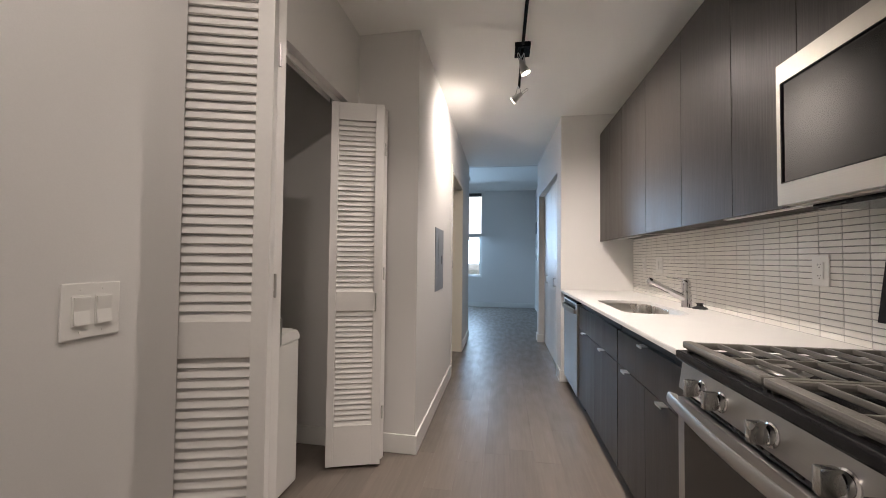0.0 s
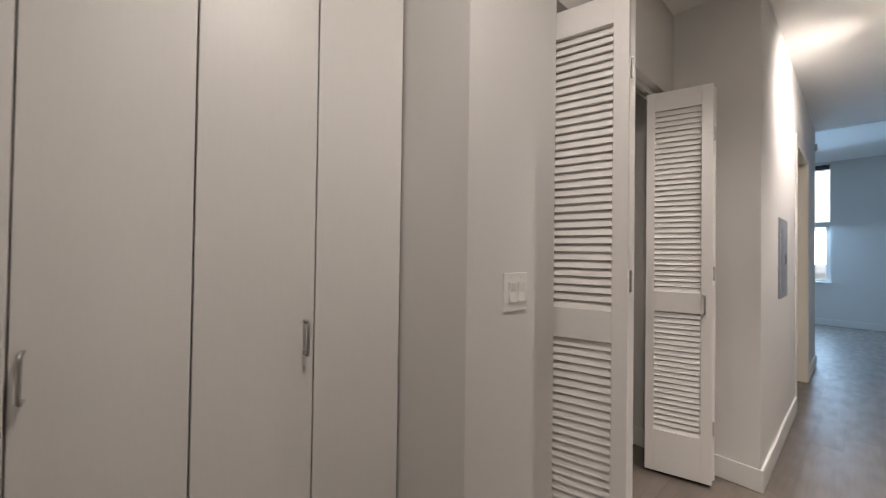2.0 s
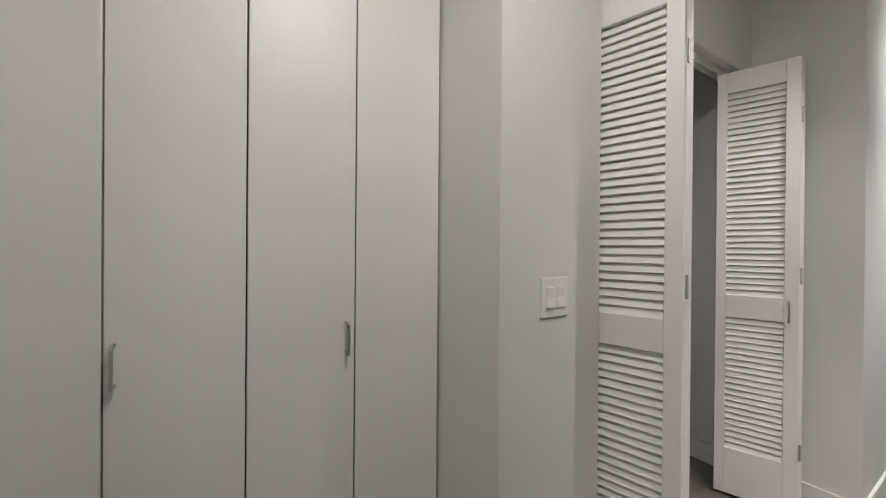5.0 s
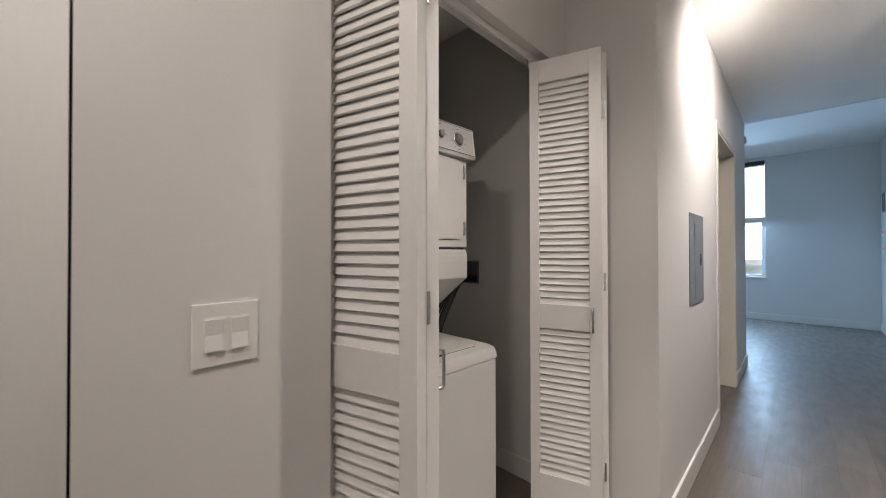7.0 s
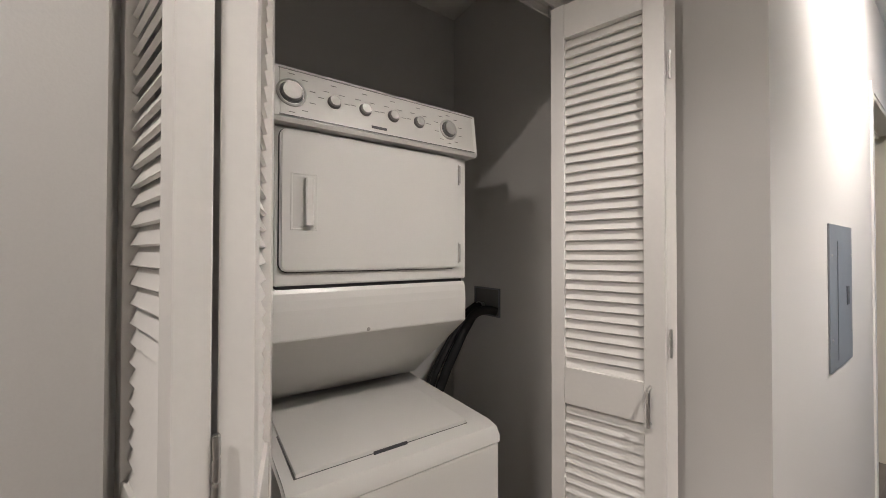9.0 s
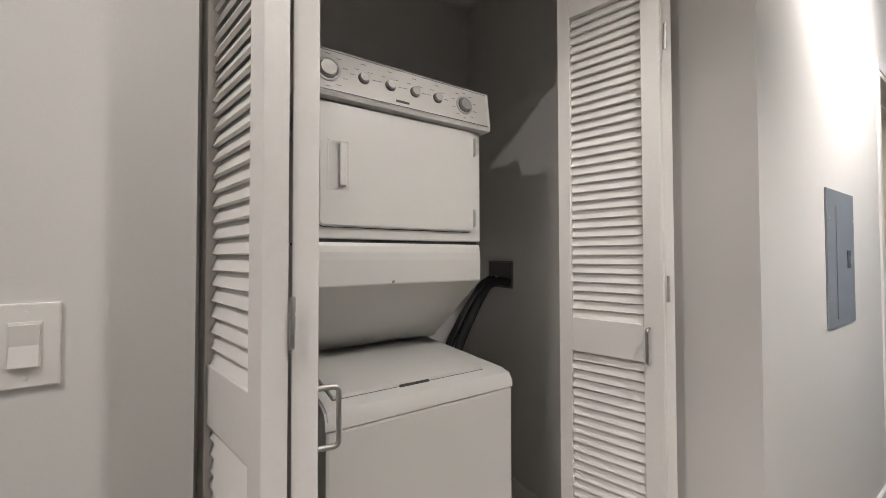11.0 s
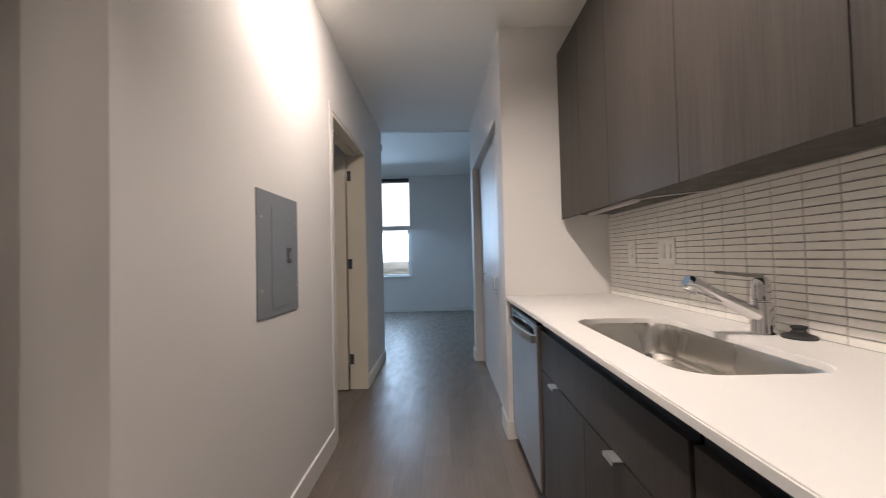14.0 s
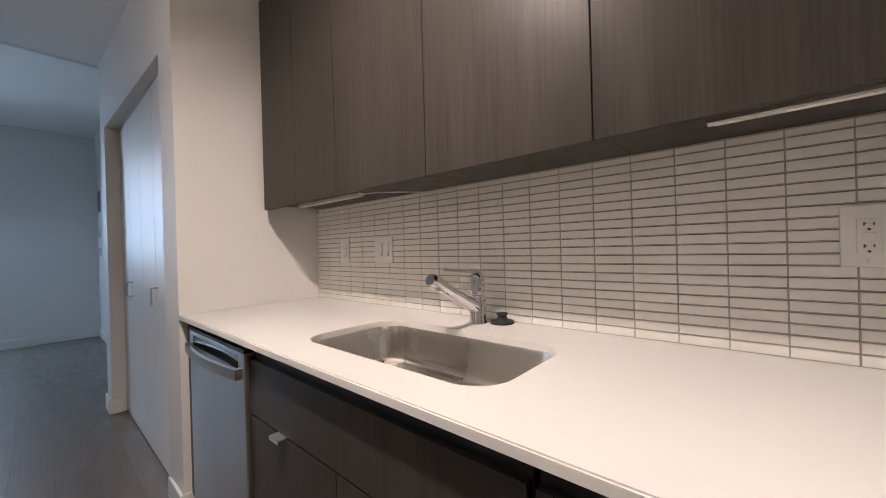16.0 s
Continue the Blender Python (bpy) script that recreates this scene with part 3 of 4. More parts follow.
XTF = XT - 0.0132   # face of the tiles
outlet_plate("white outlet with test buttons on the tiled wall", XTF, -0.541, 1.113, 1.237, True)
outlet_plate("white outlet plate on the tiled wall", XTF, 1.268, 1.112, 1.234, False, 0.075)
rocker_plate("white double switch plate on the tiled wall", XTF, -1, 0.952, 1.112, 1.235, 2, 0.128)


# ---- laundry closet ----
def louvre_leaf(parent, p, q, thick=0.038, handle_end=None):
    """A louvred leaf from p to q in the plan; its room face lies to the right of that way."""
    p, q = Vector((*p, 0)), Vector((*q, 0))
    u = (q - p).normalized()
    nrm = Vector((u.y, -u.x, 0))
    w = (q - p).length
    m = Matrix((( u.x, nrm.x, 0, p.x), (u.y, nrm.y, 0, p.y), (0, 0, 1, 0), (0, 0, 0, 1)))
    z0, z1, st, st2 = 0.018, 2.118, 0.042, 0.05
    bm = bmesh.new()
    for d in ((0, st, -thick, 0, z0, z1), (w - st2, w, -thick, 0, z0, z1), (st, w - st2, -thick + 0.002, -0.002, z0, 0.245), (st, w - st2, -thick + 0.002, -0.002, 0.90, 1.01), (st, w - st2, -thick + 0.002, -0.002, 2.015, z1)):
        box(bm, *d, bevel=0.002)
    bmesh.ops.transform(bm, matrix=m, verts=bm.verts[:])
    leaf = part("leaf", bm, M_LOUVRE, parent)
    bm = bmesh.new()
    c, s = math.cos(radians(66)), math.sin(radians(66))
    h, t = 0.0178, 0.0033
    prism(bm, [(-h * c - t * s, h * s - t * c), (-h * c + t * s, h * s + t * c), (h * c + t * s, -h * s + t * c), (h * c - t * s, -h * s - t * c)], 'x', st - 0.002, w - st2 + 0.002)
    me = mesh_of("slat", bm, M_LOUVRE)
    base = m.copy()
    for lo, hi, n in ((1.01, 2.015, 34), (0.245, 0.90, 22)):
        for k in range(n):
            ob = new("slat", me)
            ob.matrix_basis = base @ pose(0, -thick / 2, lo + (k + 0.5) * (hi - lo) / n)
            ob.parent = leaf
    if handle_end:
        at = m @ Vector((w - 0.036 if handle_end == 'q' else 0.03, 0, 0.905))
        d_handle(leaf, at, nrm)
    return leaf


def butt_hinge(parent, x, y, z):
    bm = bmesh.new()
    cyl(bm, (x, y, z - 0.038), (x, y, z + 0.038), 0.0034, seg=10)
    for s in (-0.0255, 0, 0.0255):
        cyl(bm, (x, y, z + s - 0.011), (x, y, z + s + 0.011), 0.0044, seg=10)
    part("hinge", bm, M_NICKEL, parent, "satin nickel butt hinge", smooth=True)


def laundry_doors():
    a = thing("louvred_bifold_door", "white louvred folding closet door folded open", "closet door", (0, 0, 0), group="laundry folding doors", m=pose(0, 0, 0))
    louvre_leaf(a, (-0.475, -1.283), (-0.178, -1.198))
    louvre_leaf(a, (-0.188, -1.119), (-0.486, -1.055), handle_end='p')
    for z in (0.30, 1.115, 1.86):
        butt_hinge(a, -0.184, -1.157, z)
    b = thing("louvred_bifold_door", "white louvred folding closet door folded open beside the hall wall", "closet door", (0, 0, 0), group="laundry folding doors", m=pose(0, 0, 0))
    louvre_leaf(b, (-0.456, -0.268), (-0.166, -0.174), handle_end='q')
    louvre_leaf(b, (-0.170, -0.100), (-0.455, -0.008))
    for z in (0.30, 1.115, 1.86):
        butt_hinge(b, -0.169, -0.137, z)
    t = thing("folding_door_track", "metal folding door track under the closet head", "door track", (XL - 0.06, -0.64, OL - 0.03))
    part("channel", boxes((XL - 0.085, XL - 0.079, -1.283, -0.002, OL - 0.03, OL - 0.0005), (XL - 0.047, XL - 0.041, -1.283, -0.002, OL - 0.03, OL - 0.0005), (XL - 0.079, XL - 0.047, -1.283, -0.002, OL - 0.006, OL - 0.0005)), M_TRIM, t)
    for x, y in ((-0.468, -0.255), (-0.466, -0.04), (-0.478, -1.275), (-0.478, -1.07)):
        bm = bmesh.new()
        cyl(bm, (x, y, 2.11), (x, y, OL - 0.008), 0.006, seg=10)
        part("pivot_pin", bm, M_NICKEL, t)


laundry_doors()


def washer_dryer():
    ya, yb = -1.018, -0.396
    xf, xd, xb = -0.552, -0.727, -1.22
    t = thing("stacked_washer_dryer", "white stacked washer and dryer standing in the closet", "washer dryer", (-0.88, (ya + yb) / 2, 0))
    part("washer_cabinet", boxes((xb, xf - 0.002, ya, yb, 0.02, 0.765), bevel=0.008), M_APPL, t)
    bm = bmesh.new()
    prism(bm, [(xb, 0.768), (xf, 0.768), (xf, 0.798), (xf - 0.012, 0.815), (xf - 0.05, 0.822), (xb, 0.826)], 'y', ya - 0.002, yb + 0.002)
    bmesh.ops.bevel(bm, geom=[e for e in bm.edges if abs(e.verts[0].co.y - e.verts[1].co.y) < 1e-4 and min(v.co.z for v in e.verts) > 0.79], offset=0.006, segments=2, affect='EDGES')
    deck = part("washer_top", bm, M_APPL, t, smooth=True)
    lid = part("lid", boxes((-1.075, -0.612, -0.985, -0.478, 0.820, 0.834), bevel=0.006), M_APPL, t, smooth=True)
    part("lid_grip", boxes((-0.6115, -0.605, -0.79, -0.69, 0.8195, 0.829), bevel=0.002), M_INK, lid, "dark finger slot")
    part("lid_seam", boxes((-1.075, -0.6108, -0.9885, -0.4768, 0.8195, 0.8236)), M_SKIRT, deck)
    for x in (xb + 0.06, xf - 0.06):
        for y in (ya + 0.06, yb - 0.06):
            bm = bmesh.new()
            cyl(bm, (x, y, 0), (x, y, 0.03), 0.022, seg=14)
            part("foot", bm, M_RUBBER, t)
    bm = bmesh.new()
    prism(bm, [(xb, 0.842), (-1.09, 0.842), (xd - 0.002, 1.119), (xd, 1.124), (xd + 0.001, 1.20), (xd - 0.001, 1.225), (xd - 0.005, 1.245), (xd - 0.010, 1.256), (xb, 1.256)], 'y', ya, yb)
    part("dryer_base", bm, M_APPL, t)
    part("dryer_gap", boxes((xb + 0.02, xd - 0.012, ya + 0.01, yb - 0.01, 1.256, 1.266)), M_INK, t)
    part("dryer_cabinet", boxes((xb, xd, ya, yb, 1.266, 1.688), bevel=0.006), M_APPL, t)
    bm = bmesh.new()
    prism(bm, rrect(-1.006, -0.436, 1.303, 1.681, 0.022, 5), 'x', xd, xd + 0.015)
    bmesh.ops.bevel(bm, geom=[e for e in bm.edges if all(v.co.x > xd + 0.01 for v in e.verts)], offset=0.005, segments=2, affect='EDGES')
    door = part("dryer_door", bm, M_APPL, t, smooth=True)
    bm = bmesh.new()
    prism(bm, rrect(-1.0082, -0.4336, 1.3006, 1.683, 0.024, 5), 'x', xd, xd + 0.003)
    part("door_seam", bm, M_INK, door)
    x0 = xd + 0.015
    hb = bmesh.new()
    for d in ((x0, x0 + 0.002, -0.980, -0.976, 1.414, 1.566), (x0, x0 + 0.002, -0.916, -0.912, 1.414, 1.566), (x0, x0 + 0.002, -0.976, -0.916, 1.562, 1.566), (x0, x0 + 0.002, -0.976, -0.916, 1.414, 1.418)):
        box(hb, *d, bevel=0.001)
    part("handle_bezel", hb, M_APPL, door)
    # scooped pull: a shallow ramp that rises to the grip's lip
    bm = bmesh.new()
    prism(bm, [(x0, -0.974), (x0 + 0.0008, -0.974), (x0 + 0.003, -0.957), (x0 + 0.008, -0.9461), (x0, -0.9461)], 'z', 1.424, 1.556)
    part("handle_scoop", bm, M_APPL, door, smooth=True)
    bm = bmesh.new()
    prism(bm, [(x0, -0.946), (x0 + 0.017, -0.946), (x0 + 0.019, -0.942), (x0 + 0.017, -0.928), (x0 + 0.004, -0.921), (x0, -0.921)], 'z', 1.427, 1.552)
    part("handle_grip", bm, M_APPL, door)
    for z in (1.355, 1.625):
        hg = part("door_hinge", boxes((xd + 0.002, xd + 0.017, -0.4355, -0.428, z - 0.034, z + 0.034), bevel=0.001), M_PLASTIC, door)
        bm = bmesh.new()
        cyl(bm, (xd + 0.0165, -0.4318, z - 0.03), (xd + 0.0165, -0.4318, z + 0.03), 0.003, seg=8)
        part("hinge_pin", bm, M_NICKEL, hg, smooth=True)
    # control console, leaning back
    bm = bmesh.new()
    yc0, yc1 = ya - 0.006, yb + 0.024
    prism(bm, [(xb, 1.690), (xd + 0.03, 1.690), (xd + 0.036, 1.700), (xd + 0.018, 1.836), (xd + 0.008, 1.843), (xb, 1.843)], 'y', yc0, yc1)
    con = part("console", bm, M_APPL, t)

    def face(z, off=0.0):
        return xd + 0.036 - 0.018 * (z - 1.700) / 0.136 + off
    bm = bmesh.new()
    prism(bm, [(face(1.704, 0.0005), 1.704), (face(1.704, 0.003), 1.705), (face(1.831, 0.003), 1.830), (face(1.831, 0.0005), 1.831)], 'y', yc0 + 0.014, yc1 - 0.016)
    part("control_panel", bm, M_CONSOLE, con)
    for za, zb in ((1.7035, 1.7062), (1.8285, 1.8308)):
        bm = bmesh.new()
        prism(bm, [(face(za, 0.002), za), (face(za, 0.0037), za), (face(zb, 0.0037), zb), (face(zb, 0.002), zb)], 'y', yc0 + 0.012, yc1 - 0.014)
        part("border_line", bm, M_SKIRT, con)
    for y, r in ((-0.982, 0.0255), (-0.872, 0.0155), (-0.782, 0.0155), (-0.693, 0.0155), (-0.604, 0.0155), (-0.490, 0.0235)):
        z = 1.767
        x = face(z, 0.003)
        ax = (1, 0, 0.13)
        k = part("knob", lathe(bmesh.new(), (x, y, z), ax, ((0, r), (0.012, r * 0.96), (0.0145, r * 0.90), (0.0135, r * 0.62), (0.0142, r * 0.2)), 28), M_DIAL, t, "silver dial", smooth=True)
        part("skirt", lathe(bmesh.new(), (x, y, z), ax, ((0, r * 1.2), (0.0035, r * 1.16), (0.006, r * 1.04)), 28), M_SKIRT, k, smooth=True)
        if r > 0.02:
            part("dial_ring", lathe(bmesh.new(), (x, y, z), ax, ((0, r * 1.48), (0.003, r * 1.45), (0.0045, r * 1.28), (0.003, r * 1.22)), 36), M_NICKEL, k, smooth=True)
            marks = [(y + r * 2.15 * math.cos(a), z + r * 2.05 * math.sin(a)) for a in [math.pi * q / 5 + 0.3 for q in range(10)]]
        else:
            marks = [(y + 0.036 * math.cos(a), z + 0.032 * math.sin(a)) for a in (0.1, 0.9, 2.2, 3.0)] + [(y, z + 0.047)]
        for my, mz in marks:
            if yc0 + 0.02 < my < yc1 - 0.02 and 1.710 < mz < 1.826:
                part("mark", boxes((face(mz, 0.0026), face(mz, 0.0036), my - 0.0075, my + 0.0075, mz - 0.0009, mz + 0.0009)), M_PRINT, con)
    part("badge", boxes((face(1.72, 0.0026), face(1.72, 0.0038), -0.765, -0.717, 1.716, 1.724)), M_INK, con)
    part("panel_screw", lathe(bmesh.new(), (xd - 0.001, -0.757, 1.128), (1, 0, 0), ((0, 0.006), (0.003, 0.005)), 12), M_DIAL, t, smooth=True)


washer_dryer()


def laundry_hookup():
    b = thing("washer_outlet_box", "grey plastic water supply box set in the closet wall", "outlet box", (-1.06, 0.0, 1.05))
    part("frame", boxes((-1.158, -1.150, -0.007, -0.0005, 1.050, 1.187), (-0.979, -0.971, -0.007, -0.0005, 1.050, 1.187), (-1.150, -0.979, -0.007, -0.0005, 1.179, 1.187), (-1.150, -0.979, -0.007, -0.0005, 1.050, 1.058)), M_PANEL, b)
    part("recess", boxes((-1.150, -0.979, -0.004, -0.0005, 1.058, 1.179)), M_RECESS, b)
    for x in (-1.12, -1.09):
        part("valve", lathe(bmesh.new(), (x, -0.004, 1.10), (0, -1, 0), ((0, 0.012), (0.014, 0.012), (0.016, 0.008), (0.026, 0.008)), 14), M_NICKEL, b, smooth=True)
    for nm, pts, r in (("drain_hose", [(-0.985, -0.012, 1.078), (-1.01, -0.05, 1.092), (-1.045, -0.10, 1.072), (-1.055, -0.16, 0.98), (-1.065, -0.235, 0.84), (-1.09, -0.32, 0.62), (-1.15, -0.36, 0.35)], 0.021),
                       ("supply_hose", [(-1.09, -0.028, 1.10), (-1.085, -0.08, 1.085), (-1.085, -0.15, 1.02), (-1.09, -0.22, 0.92), (-1.10, -0.285, 0.80), (-1.15, -0.34, 0.5)], 0.014),
                       ("supply_hose", [(-1.12, -0.028, 1.10), (-1.12, -0.09, 1.07), (-1.12, -0.17, 0.97), (-1.12, -0.25, 0.86), (-1.13, -0.32, 0.72), (-1.17, -0.36, 0.45)], 0.012)):
        bm = bmesh.new()
        tube(bm, bend(pts, 0.03, 4), r, 12)
        solid(nm, bm, M_RUBBER, "black rubber hose running behind the washer", "hose", smooth=True)


laundry_hookup()


# ---- kitchen ----
XC = 1.106        # front edge of the worktop
XF = 1.138        # faces of the base cabinet doors
UX = 1.462        # faces of the wall cabinet doors
UB, UT = 1.39, 2.44


def pull_tab(parent, y, z, x=None):
    x = x if x is not None else XF
    bm = boxes((x - 0.024, x + 0.004, y - 0.026, y + 0.026, z - 0.0015, z + 0.0015))
    box(bm, x - 0.0255, x - 0.022, y - 0.026, y + 0.026, z - 0.009, z + 0.0015, bevel=0.0006)
    part("pull", bm, M_ALU, parent, "aluminium edge pull")


def base_unit(y0, y1, split, pulls, drawer_pull=None, label=""):
    c = thing("base_cabinet", label, "cabinet", ((XF + XT) / 2, (y0 + y1) / 2, 0), group="kitchen base cabinets")
    part("carcass", boxes((XF + 0.02, XT - 0.02, y0, y0 + 0.016, 0.121, 0.868), (XF + 0.02, XT - 0.02, y1 - 0.016, y1, 0.121, 0.868), (XF + 0.02, XT - 0.02, y0, y1, 0.105, 0.121), (XT - 0.03, XT - 0.02, y0 + 0.016, y1 - 0.016, 0.121, 0.868), (XF + 0.02, XF + 0.032, y0 + 0.016, y1 - 0.016, 0.121, 0.868)), M_LAM_EDGE_SHADE, c)
    part("toe_kick", boxes((XF + 0.065, XF + 0.08, y0, y1, 0.0, 0.105)), M_LAM_EDGE_SHADE, c)
    g = 0.0018
    d = part("drawer_front", boxes((XF, XF + 0.019, y0 + g, y1 - g, 0.664, 0.838), bevel=0.001), M_LAMINATE, c)
    if drawer_pull is not None:
        pull_tab(d, drawer_pull, 0.8385)
    for (a, b), py in zip(((y0, split), (split, y1)), pulls):
        d = part("door", boxes((XF, XF + 0.019, a + g, b - g, 0.108, 0.659), bevel=0.001), M_LAMINATE, c)
        pull_tab(d, py, 0.6605)
    return c


base_unit(-0.127, 0.862, 0.366, (0.15, 0.64), label="dark woodgrain sink base cabinet with two doors")
base_unit(-0.884, -0.138, -0.508, (-0.70, -0.288), -0.51, label="dark woodgrain base cabinet with drawer and two doors")


SINK = (1.224, 1.584, -0.004, 0.684)


def worktop():
    bm = bmesh.new()
    edges = []
    for loop in ([(XC, -0.886), (XT - 0.002, -0.886), (XT - 0.002, 1.557), (XC, 1.557)], rrect(*SINK, 0.085)):
        vs = [bm.verts.new((x, y, 0.910)) for x, y in loop]
        edges += [bm.edges.new((vs[k], vs[(k + 1) % len(vs)])) for k in range(len(vs))]
    bmesh.ops.triangle_fill(bm, use_beauty=True, use_dissolve=False, edges=edges)
    faces = bm.faces[:]
    r = bmesh.ops.extrude_face_region(bm, geom=faces)
    bmesh.ops.translate(bm, verts=[v for v in r["geom"] if isinstance(v, bmesh.types.BMVert)], vec=(0, 0, -0.02))
    bmesh.ops.recalc_face_normals(bm, faces=bm.faces[:])
    sharp = [e for e in bm.edges if len(e.link_faces) == 2 and e.calc_face_angle(0) > 1.0 and min(v.co.z for v in e.verts) > 0.905]
    bmesh.ops.bevel(bm, geom=sharp, offset=0.003, segments=2, affect='EDGES')
    solid("worktop", bm, M_QUARTZ, "white quartz kitchen worktop with a sink cut-out", "countertop")


worktop()


def sink():
    x0, x1, y0, y1 = SINK
    s = thing("kitchen_sink", "brushed steel undermount sink in the white worktop", "sink", ((x0 + x1) / 2, (y0 + y1) / 2, 0.69))
    bm = bmesh.new()
    rings = []
    for inset, z, r in ((-0.02, 0.8895, 0.10), (0.0, 0.8885, 0.085), (0.004, 0.875, 0.083), (0.008, 0.785, 0.08), (0.010, 0.772, 0.076), (0.018, 0.763, 0.070), (0.028, 0.7605, 0.062), (0.034, 0.7625, 0.058), (0.042, 0.7590, 0.05), (0.14, 0.753, 0.03)):
        rings.append([bm.verts.new((x, y, z)) for x, y in rrect(x0 + inset, x1 - inset, y0 + inset, y1 - inset, r)])
    for a, b in zip(rings, rings[1:]):
        for k in range(len(a)):
            bm.faces.new((a[k], a[(k + 1) % len(a)], b[(k + 1) % len(a)], b[k]))
    bm.faces.new(rings[-1])
    bmesh.ops.recalc_face_normals(bm, faces=bm.faces[:])
    bmesh.ops.reverse_faces(bm, faces=bm.faces[:])
    ob = part("basin", bm, M_STEEL_H, s, smooth=True)
    sol = ob.modifiers.new("wall", 'SOLIDIFY')
    sol.thickness, sol.offset = 0.0015, -1
    d = part("drain", lathe(bmesh.new(), ((x0 + x1) / 2, (y0 + y1) / 2, 0.7525), (0, 0, 1), ((0, 0.055), (0.003, 0.054), (0.004, 0.046), (0.0015, 0.040), (0.001, 0.01)), 28), M_CHROME, s, smooth=True)
    part("strainer", lathe(bmesh.new(), ((x0 + x1) / 2, (y0 + y1) / 2, 0.7535), (0, 0, 1), ((0, 0.038), (0.003, 0.036), (0.004, 0.012), (0.016, 0.010), (0.018, 0.004)), 24), M_NICKEL, d, smooth=True)


sink()


def faucet():
    bx, by = 1.704, 0.362
    f = thing("kitchen_faucet", "chrome pull-out kitchen faucet beside the sink", "faucet", (bx, by, 0.91))
    part("body", lathe(bmesh.new(), (bx, by, 0.9105), (0, 0, 1), ((0, 0.032), (0.006, 0.032), (0.010, 0.030), (0.085, 0.029), (0.098, 0.027), (0.100, 0.0225), (0.104, 0.0225), (0.106, 0.0262), (0.150, 0.0258), (0.166, 0.0235), (0.174, 0.016)), 28), M_CHROME, f, smooth=True)
    bm = bmesh.new()
    a, b = Vector((bx - 0.004, by + 0.0, 0.963)), Vector((1.482, 0.372, 1.078))
    d = (b - a).normalized()
    lathe(bm, a, d, ((0, 0.024), (0.06, 0.022), (0.145, 0.0185), (0.18, 0.0185)), 22)
    sp = part("spout", bm, M_CHROME, f, smooth=True)
    h0 = a + d * 0.18
    head = part("spray_head", lathe(bmesh.new(), h0, d, ((0, 0.0185), (0.002, 0.021), (0.05, 0.0245), (0.062, 0.0235), (0.072, 0.018)), 22), M_CHROME, f, smooth=True)
    dn = (d + Vector((0, 0, -2.2))).normalized()
    part("nozzle", lathe(bmesh.new(), h0 + d * 0.045, dn, ((0, 0.018), (0.026, 0.0185), (0.028, 0.015)), 20), M_NICKEL, head, smooth=True)
    bm = bmesh.new()
    prism(bm, [(-0.016, -0.01), (0.016, -0.01), (0.008, 0.115), (-0.008, 0.115)], 'z', 0.0, 0.010)
    bmesh.ops.bevel(bm, geom=bm.edges[:], offset=0.002, segments=2, affect='EDGES')
    bmesh.ops.transform(bm, matrix=pose(bx - 0.002, by + 0.0, 1.083, 6, 0, 42), verts=bm.verts[:])
    part("lever", bm, M_CHROME, f, smooth=True)


faucet()
solid("sink_stopper", lathe(bmesh.new(), (1.748, 0.292, 0.9105), (0, 0, 1), ((0, 0.041), (0.005, 0.042), (0.009, 0.038), (0.014, 0.022), (0.021, 0.016), (0.028, 0.016), (0.030, 0.020), (0.035, 0.019), (0.037, 0.012)), 30), M_RUBBER, "black rubber sink stopper on the worktop", "sink stopper", smooth=True)


def dishwasher():
    y0, y1 = 0.866, 1.468
    d = thing("dishwasher", "stainless steel dishwasher under the worktop", "dishwasher", ((XF + XT) / 2, (y0 + y1) / 2, 0))
    part("tub", boxes((XF + 0.03, XT - 0.03, y0, y1, 0.10, 0.865)), M_LAM_EDGE_SHADE, d)
    part("toe_panel", boxes((XF + 0.05, XF + 0.06, y0, y1, 0.0, 0.10)), M_LAM_EDGE_SHADE, d)
    door = part("door", boxes((XF - 0.014, XF + 0.028, y0, y1, 0.105, 0.852), bevel=0.004), M_STEEL, d)
    part("handle_pocket", boxes((XF - 0.0146, XF - 0.0135, y0 + 0.05, y1 - 0.05, 0.797, 0.838)), M_BLACK, door)
    part("control_strip", boxes((XF - 0.012, XF + 0.028, y0 + 0.004, y1 - 0.004, 0.852, 0.864)), M_BLACK, d)
    # flat bowed bar on two squared ends
    n, ya, yb = 12, y0 + 0.014, y1 - 0.014
    arc = [(ya + (yb - ya) * k / n, XF - 0.036 - 0.022 * math.sin(math.pi * k / n)) for k in range(n + 1)]
    bm = bmesh.new()
    prism(bm, [(XF - 0.014, ya), *[(x, y) for y, x in arc], (XF - 0.014, yb), (XF - 0.014, yb - 0.02), *[(x + 0.012, min(max(y, ya + 0.02), yb - 0.02)) for y, x in reversed(arc)], (XF - 0.014, ya + 0.02)], 'z', 0.770, 0.804)
    part("handle", bm, M_STEEL_W, door)
    part("maker_badge", boxes((XF - 0.0152, XF - 0.0138, 1.14, 1.20, 0.20, 0.21)), M_NICKEL, door)
    solid("filler_strip", boxes((XF, XF + 0.018, 1.472, 1.556, 0.105, 0.866)), M_LAMINATE, "dark filler strip between dishwasher and wall", "filler")


dishwasher()


